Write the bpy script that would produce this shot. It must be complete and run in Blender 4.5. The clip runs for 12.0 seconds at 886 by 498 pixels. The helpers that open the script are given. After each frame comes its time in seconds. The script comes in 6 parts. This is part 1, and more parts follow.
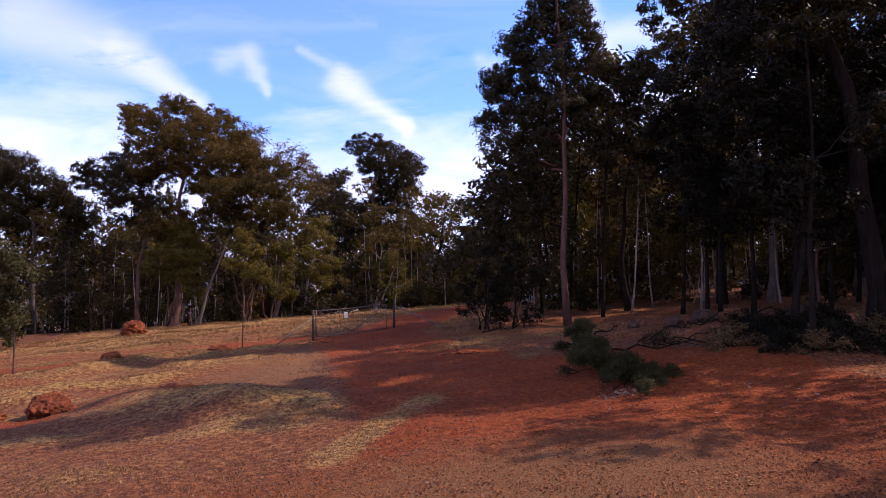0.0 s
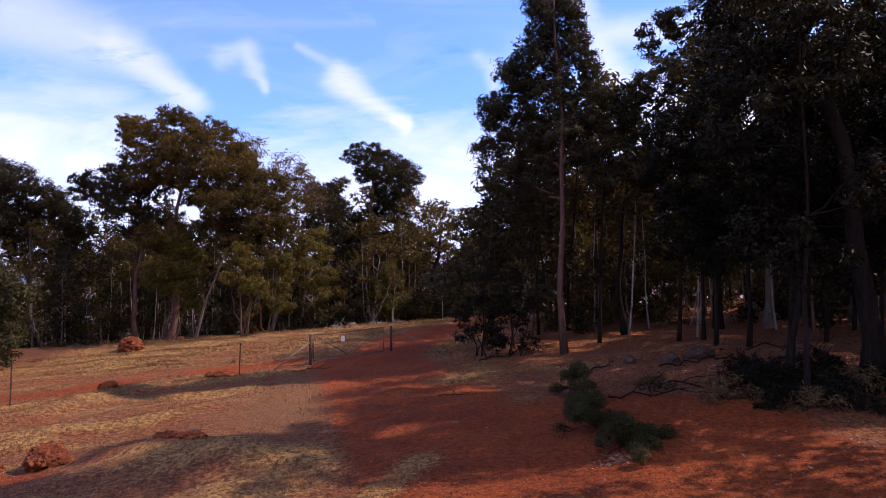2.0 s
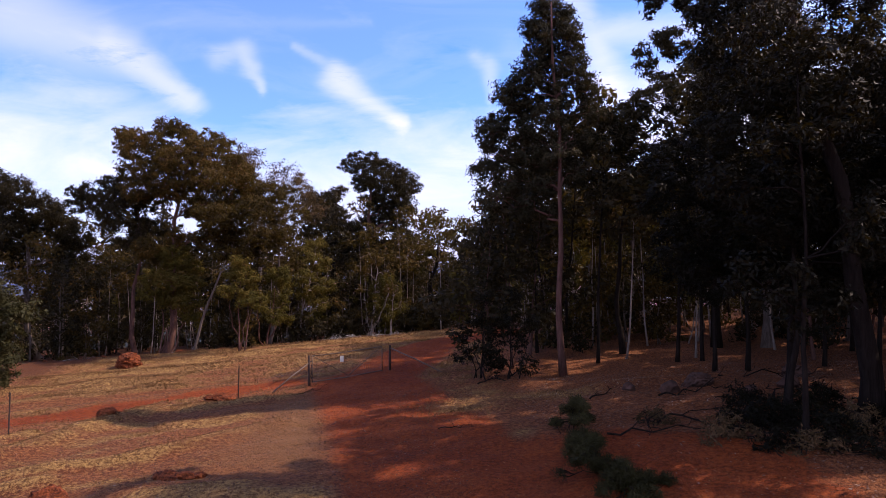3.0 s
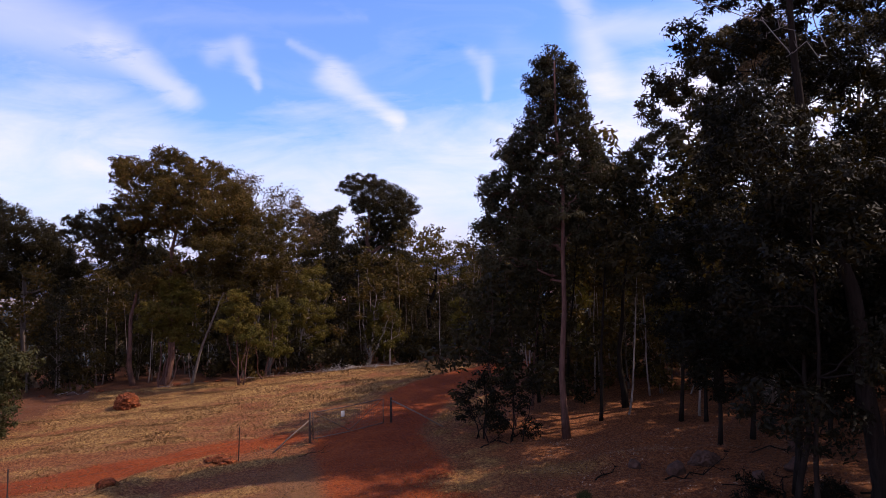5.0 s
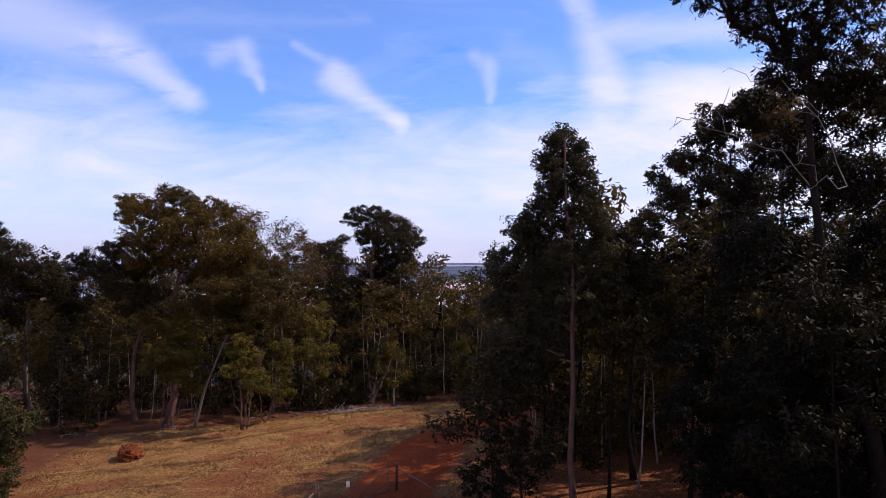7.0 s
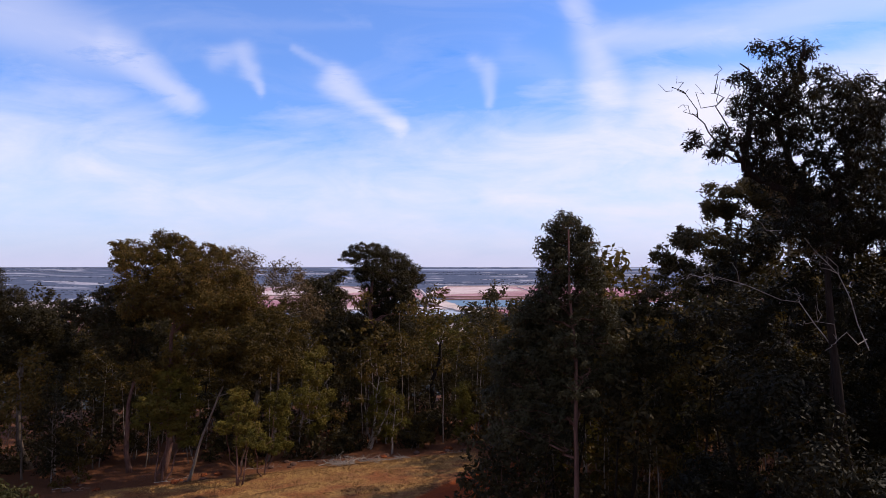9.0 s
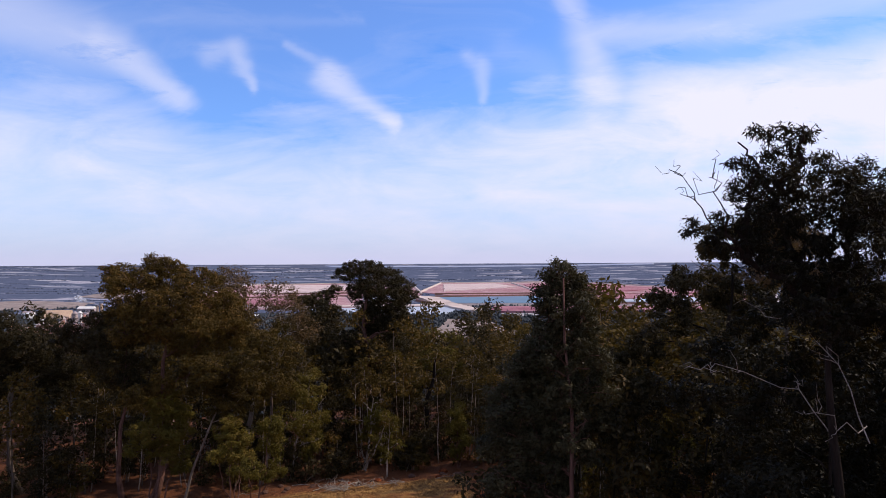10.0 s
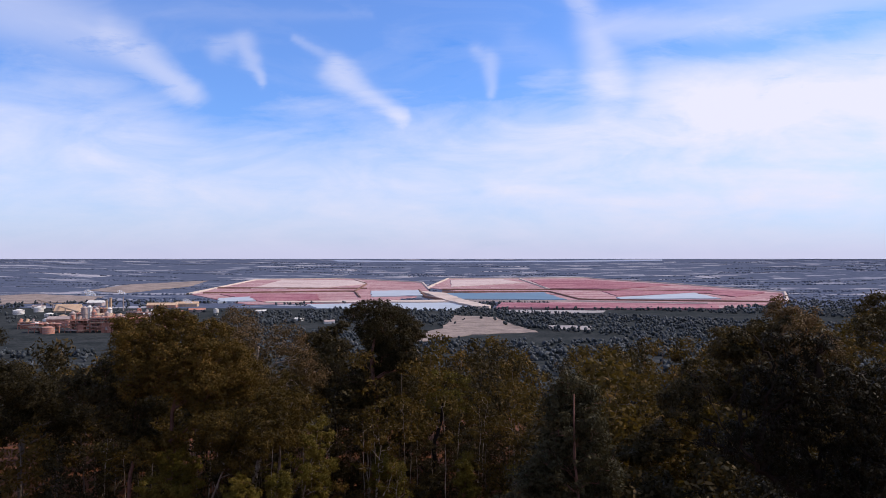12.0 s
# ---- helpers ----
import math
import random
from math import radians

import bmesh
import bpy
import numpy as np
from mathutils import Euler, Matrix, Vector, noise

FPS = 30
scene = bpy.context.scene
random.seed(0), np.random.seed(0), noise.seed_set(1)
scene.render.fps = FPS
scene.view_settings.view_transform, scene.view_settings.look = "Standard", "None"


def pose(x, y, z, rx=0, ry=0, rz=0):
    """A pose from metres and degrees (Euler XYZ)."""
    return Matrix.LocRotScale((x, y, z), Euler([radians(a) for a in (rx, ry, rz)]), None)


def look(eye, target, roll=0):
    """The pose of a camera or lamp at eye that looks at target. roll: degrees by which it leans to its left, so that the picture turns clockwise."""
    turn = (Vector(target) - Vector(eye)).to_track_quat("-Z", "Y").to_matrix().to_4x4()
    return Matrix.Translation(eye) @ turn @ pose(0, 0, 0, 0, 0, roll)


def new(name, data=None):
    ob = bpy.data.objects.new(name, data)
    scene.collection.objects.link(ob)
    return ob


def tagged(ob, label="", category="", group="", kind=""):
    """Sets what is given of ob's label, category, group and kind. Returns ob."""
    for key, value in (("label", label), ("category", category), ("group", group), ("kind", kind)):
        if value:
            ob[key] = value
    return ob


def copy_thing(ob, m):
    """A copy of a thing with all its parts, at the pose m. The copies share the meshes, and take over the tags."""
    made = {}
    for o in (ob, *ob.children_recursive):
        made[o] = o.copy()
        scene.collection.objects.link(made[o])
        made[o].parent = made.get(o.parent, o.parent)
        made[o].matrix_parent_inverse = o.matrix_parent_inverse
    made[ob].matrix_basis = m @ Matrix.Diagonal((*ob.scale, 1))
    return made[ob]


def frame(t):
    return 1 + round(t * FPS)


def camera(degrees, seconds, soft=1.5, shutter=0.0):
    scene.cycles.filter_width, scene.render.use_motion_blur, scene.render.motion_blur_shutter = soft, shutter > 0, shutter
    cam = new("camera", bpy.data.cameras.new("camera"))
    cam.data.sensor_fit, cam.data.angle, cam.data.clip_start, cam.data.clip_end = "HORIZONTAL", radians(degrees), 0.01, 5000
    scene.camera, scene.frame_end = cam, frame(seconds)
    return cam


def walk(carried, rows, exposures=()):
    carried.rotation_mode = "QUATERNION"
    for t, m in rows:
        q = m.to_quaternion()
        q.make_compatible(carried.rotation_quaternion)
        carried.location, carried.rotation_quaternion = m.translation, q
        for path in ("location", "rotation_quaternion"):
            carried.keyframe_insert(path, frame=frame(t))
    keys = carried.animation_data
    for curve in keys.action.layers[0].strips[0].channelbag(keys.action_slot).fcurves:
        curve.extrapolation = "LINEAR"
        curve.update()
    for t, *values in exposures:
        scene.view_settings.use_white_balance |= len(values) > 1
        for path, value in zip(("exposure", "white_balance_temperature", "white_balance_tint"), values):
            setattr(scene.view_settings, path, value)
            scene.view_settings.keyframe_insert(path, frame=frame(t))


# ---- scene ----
cam = camera(66.4, 12.0, soft=0.65)
# seconds, eye, target, roll
PATH = [
    (0, (0.0, 0.0, 2.55), (-0.14, 20.0, 2.95), -0.5),
    (0.5, (-0.007, -0.021, 2.717), (-0.117, 19.979, 3.117), -0.4),
    (1, (-0.021, -0.056, 3.023), (-0.101, 19.944, 3.373), -0.3),
    (1.5, (0.021, -0.07, 3.363), (-0.069, 19.93, 3.693), -0.4),
    (2, (0.021, -0.076, 3.745), (-0.049, 19.924, 4.075), -0.3),
    (2.5, (-0.014, -0.104, 4.162), (-0.024, 19.896, 4.502), -0.2),
    (3, (-0.007, -0.097, 4.663), (-0.007, 19.903, 4.983), -0.5),
    (5, (-0.222, 0.118, 7.241), (-0.112, 20.118, 7.461), -0.6),
    (5.5, (-0.32, 0.195, 8.054), (-0.24, 20.195, 8.234), -0.7),
    (6, (-0.313, 0.195, 8.715), (-0.283, 20.195, 8.965), -0.3),
    (6.5, (-0.542, 0.118, 9.472), (-0.432, 20.118, 9.732), -0.3),
    (7, (-0.459, 0.313, 10.244), (-0.409, 20.313, 10.544), -0.1),
    (9, (-0.493, 0.994, 13.649), (-0.413, 20.984, 14.059), 0),
    (9.5, (-0.382, 1.237, 14.636), (-0.282, 21.227, 15.006), -0.1),
    (10, (-0.459, 1.286, 15.672), (-0.209, 21.286, 15.972), -0.3),
    (10.5, (-0.438, 1.39, 16.832), (-0.188, 21.39, 17.022), -0.5),
    (11, (-0.65, 1.383, 18.1), (-0.40, 21.383, 18.2), -0.4),
    (11.5, (-0.78, 1.39, 19.33), (-0.60, 21.39, 19.46), 0.0),
    (12, (-0.55, 1.36, 20.2), (-0.52, 21.36, 20.34), 0.0),
]
walk(cam, [(t, look(eye, target, roll)) for t, eye, target, roll in PATH],
     [(0.0, 0.50, 6500, 31.0), (3.0, 0.34, 6550, 28.0), (6.0, 0.03, 6700, 24.0), (9.0, -0.08, 6750, 17.0), (12.0, -0.17, 6700, 14.0)])

# ---- world, sun, exposure ----
SUN_EL, SUN_AZ = radians(44), radians(78)        # azimuth clockwise from +y


class Nodes:
    """Short way to chain shader nodes."""

    def __init__(self, tree):
        self.t = tree
        tree.nodes.clear()

    def add(self, kind, **props):
        n = self.t.nodes.new(kind)
        for k, v in props.items():
            setattr(n, k, v)
        return n

    def plug(self, sock, value):
        if isinstance(value, bpy.types.NodeSocket):
            self.t.links.new(value, sock)
        elif value is not None:
            sock.default_value = value

    def math(self, op, a, b=None, c=None, clamp=False):
        n = self.add("ShaderNodeMath", operation=op, use_clamp=clamp)
        for i, v in enumerate((a, b, c)):
            self.plug(n.inputs[i], v)
        return n.outputs[0]

    def ramp(self, fac, stops, mode="LINEAR"):
        n = self.add("ShaderNodeValToRGB")
        n.color_ramp.interpolation = mode
        while len(n.color_ramp.elements) < len(stops):
            n.color_ramp.elements.new(0.5)
        for e, (p, c) in zip(n.color_ramp.elements, stops):
            e.position = p
            e.color = (c, c, c, 1) if isinstance(c, (int, float)) else (*c, 1)
        self.plug(n.inputs[0], fac)
        return n.outputs[0]

    def mix(self, fac, a, b, blend="MIX"):
        n = self.add("ShaderNodeMix", data_type="RGBA", blend_type=blend)
        self.plug(n.inputs[0], fac)
        for i, v in ((6, a), (7, b)):
            self.plug(n.inputs[i], (*v, 1) if isinstance(v, tuple) and len(v) == 3 else v)
        return n.outputs[2]

    def noise(self, vec, scale, detail=4.0, rough=0.55, dist=0.0):
        n = self.add("ShaderNodeTexNoise")
        n.inputs["Scale"].default_value, n.inputs["Detail"].default_value = scale, detail
        n.inputs["Roughness"].default_value, n.inputs["Distortion"].default_value = rough, dist
        self.plug(n.inputs["Vector"], vec)
        return n.outputs["Fac"]

    def mapping(self, vec, scale=(1, 1, 1), rot=(0, 0, 0), loc=(0, 0, 0)):
        n = self.add("ShaderNodeMapping")
        n.inputs["Scale"].default_value, n.inputs["Rotation"].default_value, n.inputs["Location"].default_value = scale, rot, loc
        self.plug(n.inputs["Vector"], vec)
        return n.outputs[0]


def build_world():
    world = bpy.data.worlds.new("sky")
    scene.world = world
    world.use_nodes = True
    n = Nodes(world.node_tree)
    sky = n.add("ShaderNodeTexSky", sky_type="NISHITA", sun_disc=False, sun_elevation=SUN_EL, sun_rotation=SUN_AZ,
                air_density=1.0, dust_density=0.6, ozone_density=2.5)
    co = n.add("ShaderNodeTexCoord").outputs["Generated"]
    sep = n.add("ShaderNodeSeparateXYZ")
    n.plug(sep.inputs[0], co)
    ahead = n.math("MAXIMUM", n.math("ABSOLUTE", sep.outputs[1]), 0.05)
    a = n.math("DIVIDE", sep.outputs[0], ahead)
    b = n.math("DIVIDE", sep.outputs[2], ahead)
    plane = n.add("ShaderNodeCombineXYZ")
    n.plug(plane.inputs[0], a), n.plug(plane.inputs[1], b)
    wisp = n.noise(n.mapping(plane.outputs[0], (3.0, 9.0, 1), (0, 0, radians(-38))), 1.6, 6.0, 0.6, 0.7)
    fine = n.noise(n.mapping(plane.outputs[0], (5.0, 16.0, 1), (0, 0, radians(-8)), (3, 1, 0)), 1.2, 5.0, 0.6, 0.4)
    fibre = n.noise(n.mapping(plane.outputs[0], (4.0, 30.0, 1), (0, 0, radians(-36)), (1, 5, 0)), 1.3, 6.0, 0.65, 1.2)
    ripple = n.noise(n.mapping(plane.outputs[0], (7.0, 11.0, 1), (0, 0, radians(20)), (7, 2, 0)), 1.0, 4.0, 0.5, 0.6)
    a2 = n.math("ADD", a, n.math("MULTIPLY", n.math("SUBTRACT", ripple, 0.5), 0.05))
    b2 = n.math("ADD", b, n.math("MULTIPLY", n.math("SUBTRACT", wisp, 0.5), 0.04))

    def streak(p, q, w0, w1, power):
        """A cirrus streak from p to q, w0 and w1 wide at its ends."""
        dx, dy = q[0] - p[0], q[1] - p[1]
        ll = dx * dx + dy * dy
        u, v = n.math("SUBTRACT", a2, p[0]), n.math("SUBTRACT", b2, p[1])
        k = n.math("DIVIDE", n.math("ADD", n.math("MULTIPLY", u, dx), n.math("MULTIPLY", v, dy)), ll)
        kc = n.math("MINIMUM", n.math("MAXIMUM", k, 0.0), 1.0)
        du = n.math("SUBTRACT", u, n.math("MULTIPLY", kc, dx))
        dv = n.math("SUBTRACT", v, n.math("MULTIPLY", kc, dy))
        d2 = n.math("ADD", n.math("MULTIPLY", du, du), n.math("MULTIPLY", dv, dv))
        w = n.math("ADD", n.math("MULTIPLY", kc, w1 - w0), w0)
        g = n.math("EXPONENT", n.math("MULTIPLY", n.math("DIVIDE", d2, n.math("MULTIPLY", w, w)), -1.0))
        return n.math("MULTIPLY", g, power)

    streaks = [((-0.64, 0.37), (-0.48, 0.31), 0.075, 0.050, 0.34), ((-0.50, 0.325), (-0.37, 0.237), 0.040, 0.020, 0.42),
               ((-0.56, 0.27), (-0.42, 0.20), 0.06, 0.05, 0.16), ((-0.46, 0.36), (-0.10, 0.352), 0.030, 0.010, 0.12),
               ((-0.325, 0.303), (-0.29, 0.318), 0.022, 0.018, 0.26), ((-0.295, 0.315), (-0.266, 0.255), 0.022, 0.009, 0.30),
               ((-0.220, 0.318), (-0.150, 0.268), 0.009, 0.018, 0.22), ((-0.165, 0.274), (-0.066, 0.204), 0.022, 0.015, 0.40),
               ((0.050, 0.300), (0.076, 0.280), 0.014, 0.014, 0.22), ((0.072, 0.288), (0.076, 0.232), 0.018, 0.008, 0.28),
               ((0.10, 0.31), (0.17, 0.28), 0.03, 0.03, 0.14), ((0.21, 0.38), (0.225, 0.32), 0.030, 0.034, 0.34), ((0.225, 0.32), (0.25, 0.25), 0.036, 0.05, 0.42),
               ((0.24, 0.33), (0.42, 0.345), 0.028, 0.040, 0.36), ((0.42, 0.345), (0.66, 0.40), 0.040, 0.05, 0.34),
               ((0.33, 0.23), (0.75, 0.27), 0.055, 0.07, 0.36)]
    total = None
    for s in streaks:
        g = streak(*s)
        total = g if total is None else n.math("SMOOTH_MAX", total, g, 0.12)
    total = n.math("MULTIPLY", total, n.math("MULTIPLY_ADD", n.math("ADD", n.math("ADD", wisp, fine), fibre), 2.1, -1.75, True))
    total = n.math("MULTIPLY", total, 1.25)
    # the lower veil of thin cloud, whose upper edge climbs to the right
    edge = n.ramp(n.math("MULTIPLY_ADD", a, 0.714, 0.5, True),
                  [(0.0, 0.27), (0.27, 0.165), (0.54, 0.185), (0.66, 0.225), (0.78, 0.275), (1.0, 0.31)])
    under = n.math("SUBTRACT", edge, n.math("ADD", b, n.math("MULTIPLY", n.math("SUBTRACT", fine, 0.5), 0.16)))
    under = n.math("ADD", under, n.math("MULTIPLY", n.math("SUBTRACT", wisp, 0.5), 0.10))
    veil = n.math("MULTIPLY_ADD", under, 8.0, 0.42, True)
    veil = n.math("MULTIPLY", veil, n.math("MULTIPLY_ADD", n.math("ADD", fine, n.math("MULTIPLY", wisp, 0.8)), 0.9, -0.08))
    low = n.ramp(n.math("MULTIPLY", b, 2.0, None, True), [(0.0, 0.75), (0.1, 0.8), (0.3, 1.0), (1.0, 1.0)])
    veil = n.math("MULTIPLY", veil, low)
    veil = n.math("MULTIPLY", veil, n.ramp(n.math("MULTIPLY_ADD", a, 0.714, 0.5, True), [(0.0, 0.72), (0.3, 0.88), (0.55, 1.0)]))
    thin = n.math("MULTIPLY", n.ramp(n.noise(n.mapping(co, (2, 2, 7)), 2.2, 5.0, 0.6, 0.8), [(0.5, 0.0), (0.8, 0.3)]), 0.35)
    cover = n.math("MAXIMUM", n.math("ADD", n.math("ADD", total, n.math("MULTIPLY", veil, CLOUD)), thin), 0.0, None, True)
    # unseen bright cloud overhead and behind, added as soft fill light
    aloft = n.ramp(sep.outputs[2], [(0.42, 0.0), (0.85, 0.10)])
    behind = n.ramp(n.math("MULTIPLY_ADD", sep.outputs[1], 0.5, 0.5), [(0.42, 0.55), (0.78, 0.0)])
    cover = n.math("MAXIMUM", cover, n.math("MAXIMUM", aloft, behind))
    cover = n.math("MINIMUM", cover, 0.95)
    col = n.mix(cover, n.mix(1.0, sky.outputs[0], SKY_TINT, "MULTIPLY"), CLOUD_COLOUR)
    haze = n.math("EXPONENT", n.math("MULTIPLY", n.math("MAXIMUM", b, 0.0), -16.0))
    col = n.mix(n.math("MULTIPLY", haze, 0.8), col, (4.4, 4.6, 6.5))
    bg = n.add("ShaderNodeBackground")
    n.plug(bg.inputs[0], col)
    bg.inputs[1].default_value = SKY_STRENGTH
    n.plug(n.add("ShaderNodeOutputWorld").inputs[0], bg.outputs[0])


SKY_STRENGTH, SKY_TINT, CLOUD_COLOUR, CLOUD = 0.145, (0.38, 0.86, 1.52), (6.6, 6.8, 7.9), 0.95
build_world()
sun = new("sun", bpy.data.lights.new("sun", "SUN"))
sun.data.energy, sun.data.angle, sun.data.color = 5.0, radians(0.6), (1.0, 0.88, 0.70)
to_sun = Vector((math.sin(SUN_AZ) * math.cos(SUN_EL), math.cos(SUN_AZ) * math.cos(SUN_EL), math.sin(SUN_EL)))
sun.matrix_world = Matrix.Translation((60, 0, 80)) @ to_sun.to_track_quat("Z", "Y").to_matrix().to_4x4()


# ---- materials ----
def material(name, build, rough=0.8, spec=0.3, metal=0.0):
    """build(n, co) gives the base colour and, if wanted, a height for the bump and its strength."""
    m = bpy.data.materials.new(name)
    m.use_nodes = True
    n = Nodes(m.node_tree)
    co = n.add("ShaderNodeTexCoord").outputs["Object"]
    got = build(n, co)
    colour, height, strength, dist = (tuple(got) + (None,) * 4)[:4]
    p = n.add("ShaderNodeBsdfPrincipled")
    n.plug(p.inputs["Base Color"], (*colour, 1) if isinstance(colour, tuple) else colour)
    p.inputs["Roughness"].default_value, p.inputs["Metallic"].default_value = rough, metal
    p.inputs["Specular IOR Level"].default_value = spec
    if height is not None:
        b = n.add("ShaderNodeBump")
        b.inputs["Strength"].default_value, b.inputs["Distance"].default_value = strength or 0.5, dist or 0.02
        n.plug(b.inputs["Height"], height)
        n.plug(p.inputs["Normal"], b.outputs[0])
    n.plug(n.add("ShaderNodeOutputMaterial").inputs[0], p.outputs[0])
    return m


def plain(name, colour, rough=0.7, vary=0.25, scale=6.0, metal=0.0):
    """A worn paint, metal or stone: one colour with two scales of variation."""
    def build(n, co):
        f = n.math("ADD", n.math("MULTIPLY", n.noise(co, scale), 0.6), n.math("MULTIPLY", n.noise(co, scale * 7), 0.4))
        dark = tuple(c * (1 - vary * 1.6) for c in colour)
        light = tuple(min(1.0, c * (1 + vary)) for c in colour)
        return n.ramp(f, [(0.3, dark), (0.7, light)]), f, 0.3, 0.01
    return material(name, build, rough, 0.3, metal)


def leaf_material(name, dark, light, dry, glow=0.3):
    m = bpy.data.materials.new(name)
    m.use_nodes = True
    n = Nodes(m.node_tree)
    isl = n.add("ShaderNodeNewGeometry").outputs["Random Per Island"]
    obj = n.add("ShaderNodeObjectInfo").outputs["Random"]
    co = n.add("ShaderNodeTexCoord").outputs["Object"]
    clump = n.noise(co, 0.55, 3.0)
    f = n.math("ADD", n.math("MULTIPLY", isl, 0.45), n.math("MULTIPLY", clump, 0.75))
    f = n.math("ADD", f, n.math("MULTIPLY", n.math("SUBTRACT", obj, 0.5), 0.25))
    col = n.ramp(f, [(0.25, dark), (0.72, light), (0.98, dry)])
    p = n.add("ShaderNodeBsdfPrincipled")
    n.plug(p.inputs["Base Color"], col)
    p.inputs["Roughness"].default_value, p.inputs["Specular IOR Level"].default_value = 0.6, 0.08
    tr = n.add("ShaderNodeBsdfTranslucent")
    n.plug(tr.inputs[0], n.mix(0.5, col, (0.12, 0.08, 0.01), "MIX"))
    mixer = n.add("ShaderNodeMixShader")
    mixer.inputs[0].default_value = glow
    n.plug(mixer.inputs[1], p.outputs[0]), n.plug(mixer.inputs[2], tr.outputs[0])
    n.plug(n.add("ShaderNodeOutputMaterial").inputs[0], mixer.outputs[0])
    return m


def bark(name, dark, light, scale=1.0):
    def build(n, co):
        long = n.noise(n.mapping(co, (9 * scale, 9 * scale, 1.1 * scale)), 1.5, 6.0, 0.65, 0.4)
        patch = n.noise(co, 1.1 * scale, 3.0)
        f = n.math("ADD", n.math("MULTIPLY", long, 0.65), n.math("MULTIPLY", patch, 0.35))
        return n.ramp(f, [(0.32, dark), (0.62, light)]), long, 0.8, 0.03
    return material(name, build, 0.95, 0.04)


def ground_material():
    def build(n, co):
        cov = n.add("ShaderNodeVertexColor", layer_name="cover")
        sep = n.add("ShaderNodeSeparateColor")
        n.plug(sep.inputs[0], cov.outputs[0])
        band = n.noise(n.mapping(co, (0.22, 0.75, 0.3), (0, 0, radians(-14))), 1.0, 5.0, 0.6, 0.5)
        big, mid = n.noise(co, 0.35, 4.0), n.noise(co, 2.2, 5.0, 0.65)
        fine, grit = n.noise(co, 9.0, 4.0, 0.78), n.noise(co, 44.0, 4.0, 0.8)

        def edge(sock, gain=2.6):
            j = n.math("ADD", n.math("MULTIPLY", n.math("SUBTRACT", mid, 0.5), 0.9), n.math("MULTIPLY", n.math("SUBTRACT", fine, 0.5), 0.9))
            return n.math("MULTIPLY_ADD", n.math("ADD", sock, n.math("SUBTRACT", j, 0.5)), gain, 0.5, True)

        speck = n.math("ADD", n.math("MULTIPLY", fine, 0.5), n.math("MULTIPLY", grit, 0.5))
        red = n.mix(n.math("MULTIPLY_ADD", big, 1.6, -0.3, True), (0.19, 0.034, 0.007), (0.36, 0.080, 0.015))
        red = n.mix(n.math("MULTIPLY_ADD", speck, 8.5, -3.75, True), n.mix(1.0, red, (0.40, 0.33, 0.30), "MULTIPLY"), red)
        straw = n.mix(n.math("MULTIPLY_ADD", speck, 8.0, -3.5, True), (0.080, 0.032, 0.011), (0.40, 0.225, 0.076))
        straw = n.mix(n.math("MULTIPLY_ADD", n.math("ADD", n.math("MULTIPLY", mid, 0.45), band), 5.0, -3.65, True), straw, n.mix(speck, (0.075, 0.022, 0.011), (0.20, 0.060, 0.027)))
        litter = n.mix(n.math("MULTIPLY_ADD", speck, 7.0, -3.2, True), (0.085, 0.025, 0.010), (0.33, 0.125, 0.045))
        wood = n.mix(n.math("MULTIPLY_ADD", speck, 3.0, -1.1, True), (0.055, 0.020, 0.009), (0.17, 0.062, 0.026))
        col = n.mix(edge(sep.outputs[2]), wood, litter)
        col = n.mix(edge(sep.outputs[0]), col, red)
        col = n.mix(edge(sep.outputs[1]), col, straw)
        col = n.mix(n.math("MULTIPLY", edge(cov.outputs[1], 1.4), 0.9), col, n.mix(n.math("MULTIPLY_ADD", grit, 3.0, -1.0, True), (0.085, 0.036, 0.014), (0.25, 0.125, 0.052)))
        return col, n.math("ADD", n.math("MULTIPLY", speck, 1.6), mid), 1.0, 0.07
    return material("red_soil_and_dry_grass", build, 0.95, 0.15)


def farmland_material():
    """The coastal plain far below: bush and straw-coloured paddocks in strips, with blue-grey distance haze mixed into
    the colours.
    """
    def build(n, co):
        v = n.add("ShaderNodeTexVoronoi", distance="MANHATTAN")
        v.inputs["Scale"].default_value, v.inputs["Randomness"].default_value = 1.0, 0.9
        n.plug(v.inputs["Vector"], n.mapping(co, (0.006, 0.017, 0.0)))
        cell = n.add("ShaderNodeSeparateColor")
        n.plug(cell.inputs[0], v.outputs["Color"])
        tree = n.noise(n.mapping(co, (1, 3.0, 0)), 0.022, 7.0, 0.78)
        strip = n.noise(n.mapping(co, (0.6, 3.0, 0)), 0.0045, 4.0, 0.6)
        f = n.math("ADD", cell.outputs[0], n.math("MULTIPLY", n.math("SUBTRACT", strip, 0.5), 1.6))
        open_ = n.math("MULTIPLY_ADD", f, 7.0, -5.5, True)
        open_ = n.math("MULTIPLY", open_, n.math("MULTIPLY_ADD", tree, -6.0, 3.9, True))
        # the blue in bush and fields is distance haze put into the colour
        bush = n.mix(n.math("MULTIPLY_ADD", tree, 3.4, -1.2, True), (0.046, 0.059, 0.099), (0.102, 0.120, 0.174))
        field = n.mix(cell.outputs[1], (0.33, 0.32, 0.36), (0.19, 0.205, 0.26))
        return n.mix(open_, bush, field), None
    return material("haze_tinted_farmland", build, 1.0, 0.0)


